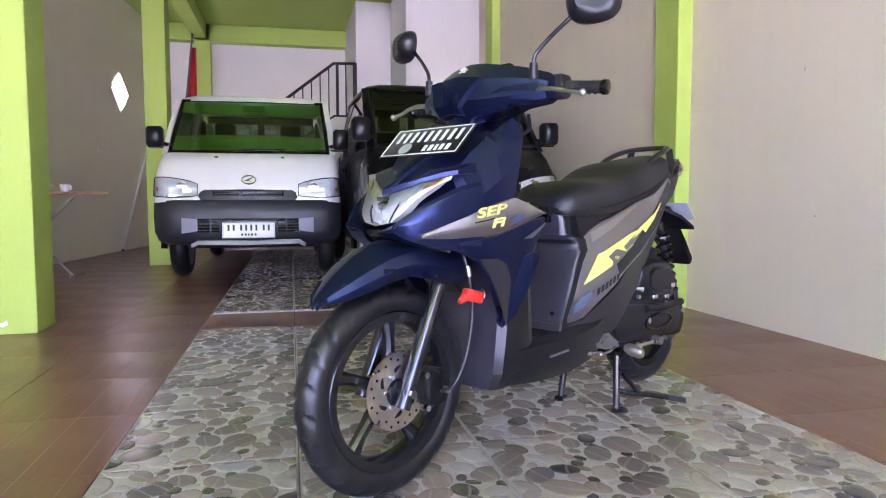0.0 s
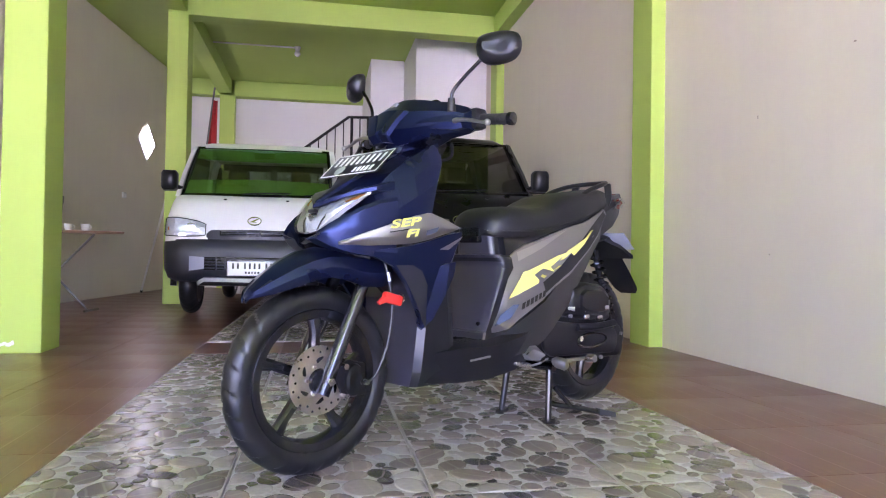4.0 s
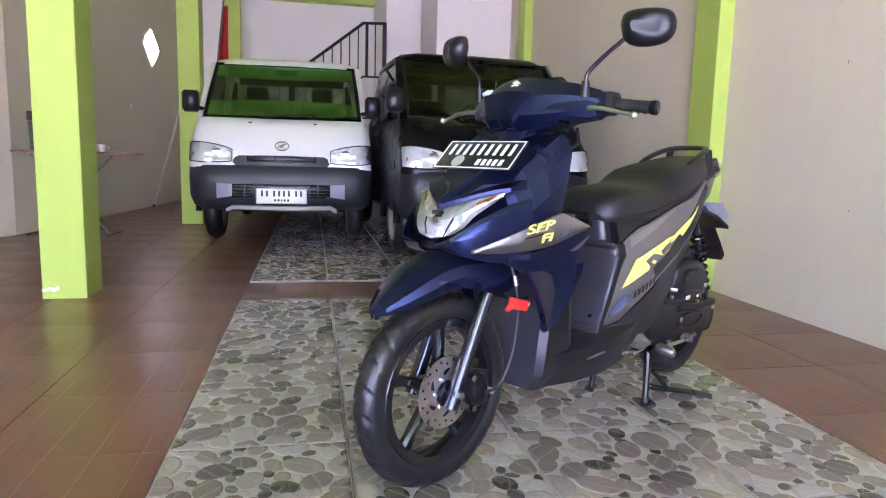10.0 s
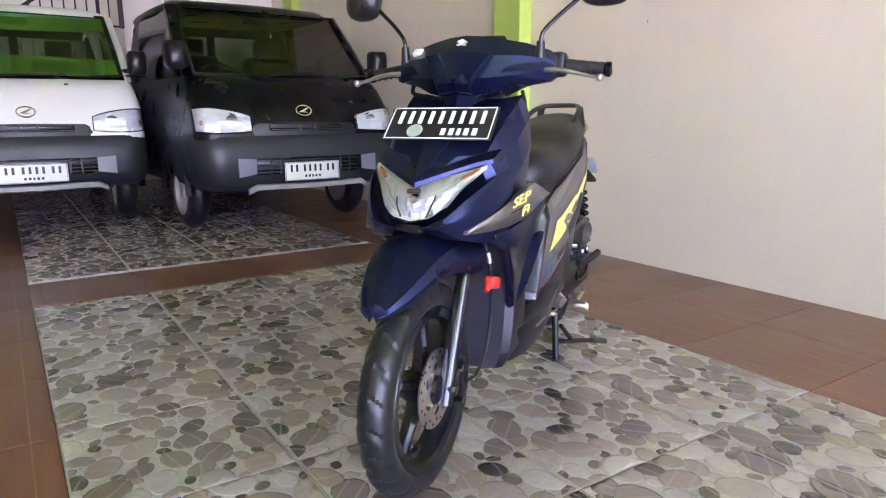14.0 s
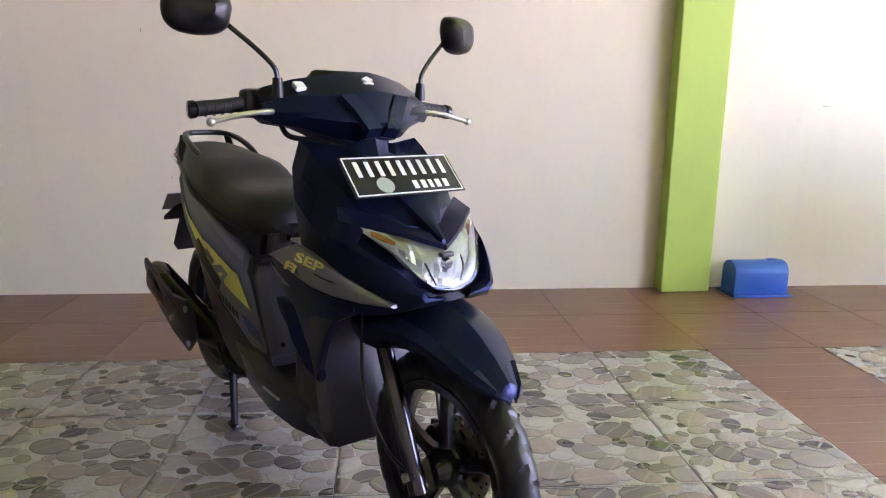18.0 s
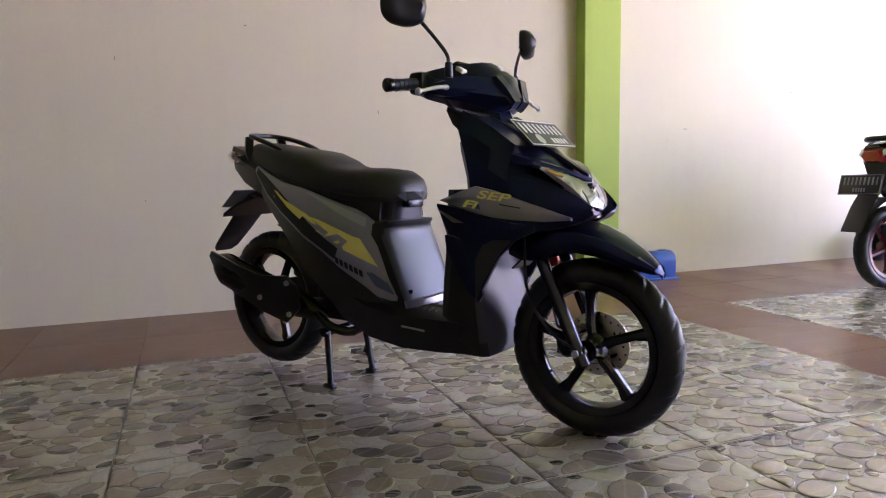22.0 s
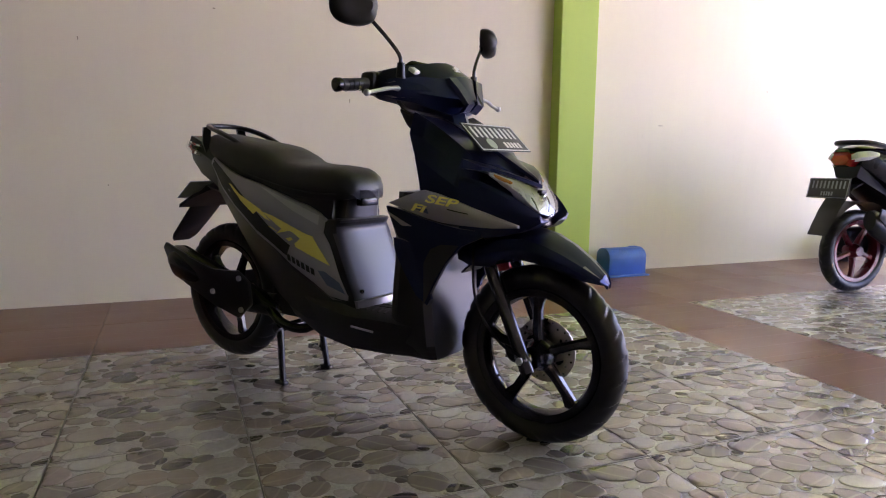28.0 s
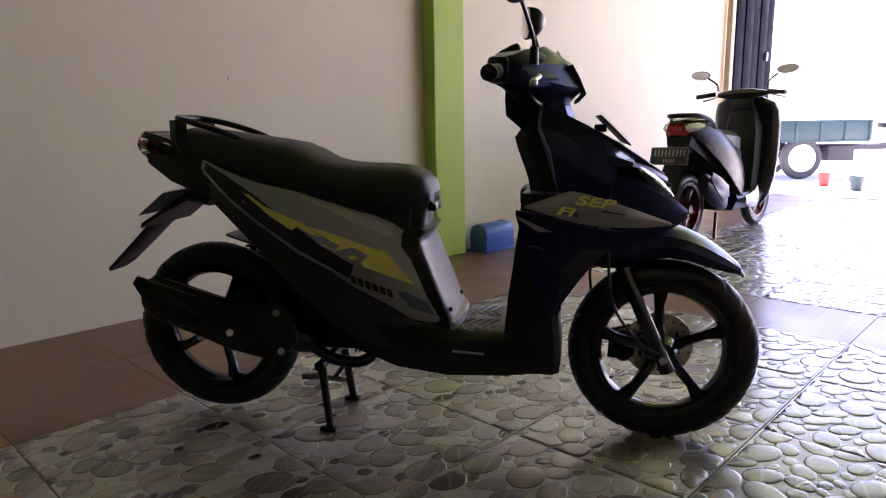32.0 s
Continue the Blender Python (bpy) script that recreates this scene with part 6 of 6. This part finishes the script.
# ---- second scooter, parked facing the street ----
def dark_scooter(at):
    B = thing("parked_scooter", "black motor scooter with red wheels, tail to the room", "scooter", at)
    wheel(B, (0, 0, .245), .245, .036, "red_rim", phase=.4)
    wheel(B, (-1.24, 0, .25), .25, .042, "red_rim", phase=.9)
    for s in (1, -1):
        part("fork_leg", rod((0, .07 * s, .25), (-.15, .07 * s, .58), .018, seg=12), "alloy", B)
        part("handlebar_grip", rod((-.36, .20 * s, 1.0), (-.40, .34 * s, .985), .016, seg=12), "grip", B)
        part("brake_lever", tube([(-.33, .19 * s, .985), (-.31, .25 * s, .97), (-.33, .32 * s, .955)], .007, seg=6), "alloy", B)
        part("mirror_stem", tube(curve_pts([(-.34, .19 * s, 1.02), (-.35, .20 * s, 1.07), (-.36, .265 * s, 1.115)], 4), .007, seg=8), "black_metal", B)
        o = [(-.075, .0), (-.065, .018), (-.04, .030), (0, .036), (.05, .034), (.075, .022), (.083, .008), (.072, -.008), (.03, -.024), (-.02, -.028), (-.055, -.018)]
        mi = part("mirror", loft([[(-.36 + d, s * (.325 + a * k), 1.135 + b * k) for a, b in o] for k, d in ((.6, .03), (1, .012), (1, 0))]), "plastic", B)
        part("mirror_glass", loft([[(-.362 - d, s * (.325 + a * .92), 1.135 + b * .9) for a, b in o] for d in (0, .002)]), "mirror", mi)
        part("side_panel", loft([[(u, s * vt, wt), (u, s * (vt * .35 + vb * .65 + .012), wt * .7 + wb * .3), (u, s * (vb + .006), wt * .35 + wb * .65), (u, s * vb, wb), (u, s * (vb - .04), wb), (u, s * (vt - .04), wt)] for u, wt, vt, wb, vb in ((-.56, .50, .12, .28, .13), (-.66, .58, .135, .30, .165), (-.80, .65, .145, .37, .185), (-.95, .71, .15, .46, .190), (-1.1, .75, .145, .555, .18), (-1.25, .79, .115, .66, .135), (-1.34, .80, .085, .72, .095))]), "tail_black", B, "black side panel", angle=40)
        part("foot_guard", loft([[(u, s * v, w1), (u, s * (v + .012), (w0 + w1) / 2), (u, s * v, w0), (u, s * (v - .02), w0), (u, s * (v - .02), w1)] for u, v, w0, w1 in ((-.36, .160, .21, .36), (-.44, .176, .20, .33), (-.54, .176, .21, .31), (-.62, .172, .24, .30))]), "silver", B, "bright foot guard", angle=40)
        part("rear_indicator", loft([[(u, s * v, w + h), (u - .012, s * (v + .014), w), (u, s * v, w - h * .6), (u + .02, s * (v - .014), w)] for u, v, w, h in ((-1.25, .132, .775, .012), (-1.31, .118, .768, .030), (-1.365, .085, .760, .032), (-1.385, .062, .756, .022))]), "lens_white", B, "pale indicator lens")
    part("front_cowl", loft([half_ring(u, h) for u, h in ((.02, [(0, .68), (.06, .67), (.09, .63), (.08, .58), (0, .57)]), (-.08, [(0, .80), (.11, .78), (.17, .68), (.15, .55), (0, .54)]), (-.18, [(0, .90), (.14, .87), (.20, .72), (.17, .54), (0, .53)]), (-.26, [(0, .93), (.15, .90), (.205, .75), (.19, .58), (0, .56)]))]), "bike_black", B, "black front cowl", angle=30)
    part("leg_shield", loft([[(u + o, v, w) for u, v in ((-.14, 0), (-.15, hw * .6), (-.20, hw), (-.235, hw), (-.27, hw * .8), (-.285, hw * .45), (-.29, 0), (-.285, -hw * .45), (-.27, -hw * .8), (-.235, -hw), (-.20, -hw), (-.15, -hw * .6))] for w, hw, o in ((.20, .14, -.02), (.28, .19, -.01), (.42, .225, .0), (.60, .245, .0), (.76, .25, .0), (.87, .245, -.02), (.93, .215, -.05), (.965, .14, -.08))]), "bike_black", B, "smooth gloss black leg shield", angle=60)
    part("inner_shield", loft([[(u, v, w) for u, v in ((-.27, hw), (-.33, hw * .75), (-.345, 0), (-.33, -hw * .75), (-.27, -hw))] for w, hw in ((.30, .12), (.50, .14), (.74, .15), (.90, .12), (.95, .08))]), "plastic", B, "black inner shield", angle=50)
    part("handlebar_cover", loft([[(-.33 + (u + .33) * f, v, .99 + (w - .99) * f) for u, w in ((-.27, .96), (-.25, .98), (-.27, 1.01), (-.32, 1.03), (-.37, 1.025), (-.40, .995), (-.37, .955))] for v, f in ((-.19, .35), (-.15, .6), (-.08, .9), (0, 1), (.08, .9), (.15, .6), (.19, .35))]), "plastic", B, "black handlebar cover")
    part("front_mudguard", loft([[(u, -.06, w - .03), (u, -.035, w), (u, .035, w), (u, .06, w - .03), (u, .05, w - .04), (u, -.05, w - .04)] for u, w in ((.20, .42), (.10, .51), (0, .54), (-.12, .53), (-.20, .46))]), "bike_black", B)
    part("floor_board", loft([half_ring(u, [(0, .32), (.15, .32), (.17, .29), (.13, .20), (0, .19)]) for u in (-.24, -.40, -.56, -.75)]), "plastic", B)
    part("under_seat_body", loft([half_ring(u, h) for u, h in ((-.56, [(0, .60), (.10, .60), (.12, .45), (.11, .30), (0, .30)]), (-.80, [(0, .66), (.12, .66), (.14, .55), (.13, .40), (0, .38)]), (-1.1, [(0, .72), (.12, .72), (.14, .66), (.12, .54), (0, .5)]), (-1.34, [(0, .78), (.09, .78), (.10, .74), (.07, .66), (0, .64)]))]), "plastic", B, "black under-seat body")
    rr = []
    for u, top, bot, hw in ((-.54, .68, .62, .06), (-.60, .735, .61, .11), (-.75, .75, .64, .13), (-.92, .76, .67, .135), (-1.0, .785, .68, .13), (-1.15, .81, .72, .12), (-1.28, .82, .76, .08)):
        rr.append(half_ring(u, [(0, top), (.6 * hw, top - .006), (hw, top - .045), (hw, bot), (0, bot)]))
    part("seat", loft(rr), "vinyl", B, "black vinyl seat", angle=50)
    part("grab_rail", tube(curve_pts([(-1.05, .115, .765), (-1.15, .120, .812), (-1.28, .105, .838), (-1.36, .055, .842), (-1.36, -.055, .842), (-1.28, -.105, .838), (-1.15, -.120, .812), (-1.05, -.115, .765)], 5), .015, seg=8), "plastic", B, "black grab rail")
    part("tail_lamp", loft([half_ring(u, [(0, a), (hw * .7, a), (hw, (a + b) / 2), (hw * .6, b), (0, b)]) for u, a, b, hw in ((-1.32, .80, .715, .10), (-1.38, .792, .715, .085), (-1.40, .775, .725, .06))]), "red_lens", B, "red tail lamp")
    part("tail_cover", loft([half_ring(u, [(0, a), (hw * .7, a - .006), (hw, a - .03), (hw * .8, b), (0, b)]) for u, a, b, hw in ((-1.10, .82, .76, .135), (-1.24, .832, .775, .125), (-1.34, .826, .79, .095), (-1.39, .812, .795, .06))]), "bike_black", B, "gloss black tail cover", angle=40)
    part("inner_guard", loft([[(-1.24 + .30 * math.cos(t), v, .25 + .30 * math.sin(t)) for v in (-.07, -.06, .06, .07)] for t in (radians(a) for a in range(20, 151, 10))], closed=False), "plastic", B)
    rg = part("rear_mudguard", loft([[(u, -.07, w), (u, .07, w), (u - .01, .065, w - .012), (u - .01, -.065, w - .012)] for u, w in ((-1.25, .64), (-1.36, .60), (-1.46, .48), (-1.53, .36))]), "plastic", B)
    plate(B, Matrix.Translation((-1.475, 0, .60)) @ Matrix(((0, .26, -.97), (-1, 0, 0), (0, .97, .26))).to_4x4(), .275, .11, "plate_black", "plate_pale", [1] * 9, [1, 1, .8, 1, 1], "black rear number plate with pale characters")
    rings = []
    for u, v, w, r in ((-.88, -.12, .25, .03), (-.98, -.15, .29, .055), (-1.15, -.17, .35, .065), (-1.32, -.185, .42, .06), (-1.36, -.187, .435, .045)):
        rings.append([(u, v + .85 * r * math.cos(t), w + 1.15 * r * math.sin(t)) for t in (k * math.pi / 8 for k in range(16))])
    mu = part("silencer", loft(rings), "plastic", B, "black silencer", angle=40)
    part("heat_shield", slab([(-1.0, -.205, .33), (-1.02, -.205, .40), (-1.2, -.225, .46), (-1.34, -.235, .50), (-1.36, -.235, .45), (-1.25, -.225, .38), (-1.1, -.21, .30)], (0, -.012, 0), bevel=.004), "plastic", mu)
    part("engine_case", box((-1.02, .08, .30), (.48, .10, .16), .04, 3), "engine", B)
    part("engine_block", box((-.80, 0, .29), (.22, .18, .16), .03), "engine", B)
    part("side_stand", tube([(-.72, .12, .23), (-.80, .22, .10), (-.84, .28, .012)], .012, seg=8), "alloy", B, "side stand, down")
    part("centre_stand_leg", rod((-.95, -.10, .20), (-1.06, -.14, .03), .012, seg=8), "black_metal", B)
    part("foot_peg", rod((-.72, -.15, .27), (-.75, -.24, .27), .012, seg=8), "alloy", B)
    part("inner_cover", box((-.33, 0, .93), (.06, .18, .10), .02), "plastic", B)
    # the bodywork stands higher than the wheels' rims
    for ob in B.children_recursive:
        if ob.type == "MESH" and ob.name.split(".")[0] not in ("wheel", "tyre", "hub", "spoke", "inner_guard"):
            for q in ob.data.vertices:
                z = q.co.z
                q.co.z = z + max(0.0, z - .30) * .10
    return B


M["tail_black"] = surf("black_moulded_tail", (0.006, 0.006, 0.007), 0.28, 0, var=0.1, rvar=0.05, spec=0.16)
M["red_rim"] = surf("red_enamelled_rim", (0.14, 0.008, 0.016), 0.3, var=0.1, rvar=0.05)
M["lens_white"] = surf("pale_lamp_lens", (0.6, 0.58, 0.55), 0.15, var=0.1, rvar=0.05)
dark_scooter(pose(0.87, -2.47, 0, -1.2, 0, -92.5))

# ---- outside, past the open shopfront ----
def cargo_trike(at):
    T = thing("cargo_trike", "faded teal three-wheeled cargo motorcycle in the glaring yard", "cargo trike", at)
    bd = part("load_bed", box((-.21, 0, .60), (1.58, 1.15, .05), .008), "truck_green", T, "teal sheet-metal load bed")
    for s in (1, -1):
        part("drop_side", box((-.21, s * .575, .755), (1.58, .03, .27), .006), "truck_green", bd)
        for k in range(5):
            part("side_post", box((-.97 + .38 * k, s * .595, .755), (.04, .02, .30), .004), "truck_green", bd)
        part("top_rail", rod((-1.0, s * .59, .90), (.58, s * .59, .90), .016, seg=8), "truck_green", bd)
        part("frame_rail", box((.3, s * .28, .48), (2.9, .05, .08), .006), "dark_tyre", T)
        w = part("wheel", turned([(0, -.04), (.19, -.05), (.215, -.05), (.215, .05), (.19, .05), (0, .04)], 28, (-.45, s * .50, .33)), "alloy", T)
        part("tyre", tyre_mesh((-.45, s * .50, .33), .33, .055, .12, 48), "dark_tyre", w)
        part("leaf_spring", tube(curve_pts([(-.9, s * .40, .46), (-.45, s * .40, .34), (.0, s * .40, .46)], 5), .02, seg=6), "dark_tyre", T)
        part("tail_lamp", box((-1.02, s * .48, .56), (.03, .10, .08), .01), "red_lens", T)
    for x in (-1.0, .58):
        part("end_board", box((x, 0, .755), (.03, 1.15, .27), .006), "truck_green", bd)
    part("tool_box", box((.18, -.40, .40), (.42, .22, .24), .02), "dark_tyre", T, "dark box under the bed")
    part("axle", rod((-.45, -.5, .33), (-.45, .5, .33), .03, seg=10), "dark_tyre", T)
    w = part("wheel", turned([(0, -.03), (.19, -.04), (.215, -.04), (.215, .04), (.19, .04), (0, .03)], 28, (2.15, 0, .31)), "alloy", T)
    part("tyre", tyre_mesh((2.15, 0, .31), .31, .045, .10, 48), "dark_tyre", w)
    for s in (1, -1):
        part("fork_leg", rod((2.15, s * .09, .31), (1.88, s * .09, 1.0), .022, seg=8), "alloy", T)
        part("handlebar", tube([(1.86, s * .05, 1.05), (1.80, s * .25, 1.12), (1.70, s * .38, 1.10)], .014, seg=8), "alloy", T)
        part("roof_post", rod((.68, s * .50, .60), (.72, s * .48, 1.45), .02, seg=8), "plate_white", T)
    part("rider_seat", box((1.35, 0, .82), (.60, .32, .10), .04, 3), "plastic", T)
    part("fuel_tank", box((1.72, 0, .80), (.34, .28, .22), .06, 3), "truck_green", T)
    part("engine", box((1.55, 0, .48), (.40, .30, .32), .05), "dark_tyre", T)
    part("cross_bar", rod((.72, -.48, 1.43), (.72, .48, 1.43), .02, seg=8), "plate_white", T)


cargo_trike(pose(2.17, -8.86, -.07, 0, 0, 223.5))


def bucket(x, y, mt, label):
    b = thing("bucket", label, "bucket", pose(x, y, -.07))
    part("pail", loft([[(r * math.cos(t), r * math.sin(t), z) for t in (k * math.pi / 10 for k in range(20))] for r, z in ((.065, 0), (.09, .17), (.094, .185), (.085, .18), (.06, .012))]), mt, b)
    part("bail", tube([(.09 * math.cos(t), 0, .17 + .06 * math.sin(t)) for t in (k * math.pi / 8 for k in range(9))], .005, seg=6), "alloy", b)


bucket(1.55, -7.2, "red", "small red plastic bucket on the bright concrete")
bucket(1.05, -6.75, "truck_green", "small teal plastic bucket on the bright concrete")

# ---- floor tiles, last: alike pieces share one mesh ----
def pebble_tile_mesh(seed):
    bm = box((0, 0, -0.006), (0.4965, TILE - 0.0035, 0.012))
    rng = random.Random(seed)
    spots, h = [], TILE / 2 - 0.003
    for want, sizes, tight in ((15, (0.055, 0.060, 0.067), 0.96), (19, (0.042, 0.049), 0.93), (40, (0.022, 0.030), 0.92)):
        tries, got = 0, 0
        while got < want and tries < 3000:
            tries += 1
            a = rng.choice(sizes)
            b = a * rng.uniform(0.62, 0.84)
            x, y, r = rng.uniform(-h, h), rng.uniform(-h, h), rng.gauss(1.5, 0.55)
            if all(math.hypot(x - p[0], y - p[1]) > ((a + b) / 2 + (p[2] + p[3]) / 2) * tight * 0.93 for p in spots):
                spots.append((x, y, a, b, r))
                got += 1
    for x, y, a, b, r in spots:
        z = (a - 0.02) * 0.02 + rng.uniform(0.0, 0.0004)
        rings = []
        for s, hh in ((1.0, -0.003), (0.97, 0.0003), (0.86, 0.0008), (0.5, 0.0011)):
            ring = []
            for k in range(14):
                t = 2 * math.pi * k / 14
                px, py = a * s * math.cos(t), b * s * math.sin(t)
                X, Y = x + px * math.cos(r) - py * math.sin(r), y + px * math.sin(r) + py * math.cos(r)
                ring.append((max(-h, min(h, X)), max(-h, min(h, Y)), z + hh))
            rings.append(ring)
        n = len(bm.faces)
        loft(rings, bm=bm)
        bm.faces.ensure_lookup_table()
        for f in bm.faces[n:]:
            f.material_index, f.smooth = 1, True
    me = bpy.data.meshes.new("pebble_tile")
    bm.to_mesh(me)
    bm.free()
    for x in ("sand", "pebble"):
        me.materials.append(M[x])
    return me


def plain_tile_mesh(w, d):
    bm = box((0, 0, -0.006), (w - 0.003, d - 0.003, 0.012))
    me = bpy.data.meshes.new("brown_tile")
    bm.to_mesh(me)
    bm.free()
    me.materials.append(M["brown"])
    return me


def lay(me, name, x, y):
    t = new(name, me)
    t.location, t.parent = (x, y, 0), floor
    return t


pebbled = [pebble_tile_mesh(k) for k in (4, 11, 23, 37)]
choose = random.Random(8)
for y0, y1 in STRIPS:
    for j in range(round((y1 - y0) / TILE)):
        for i in range(4):
            lay(choose.choice(pebbled), "pebble_tile", STRIP_X[0] + (i + 0.5) * 0.5, y0 + (j + 0.5) * TILE).rotation_euler.z = choose.choice((0, math.pi))
long_tile, cross_tile, wide_tile = plain_tile_mesh(0.5, TILE), plain_tile_mesh(0.5, 0.5), plain_tile_mesh(0.5, TILE)
rows_y = [0.45 + (j + 0.5) * TILE for j in range(-12, 24)]
for x in (1.25, 1.75, -1.25, -1.75, -2.25, -2.75, -3.25, -3.75):
    for y in rows_y:
        if -5.1 < y < 12.1:
            lay(long_tile, "brown_tile", x, y)
for y in (0.2, 4.1625):
    for i in range(4):
        lay(cross_tile, "brown_tile", -0.75 + 0.5 * i, y)
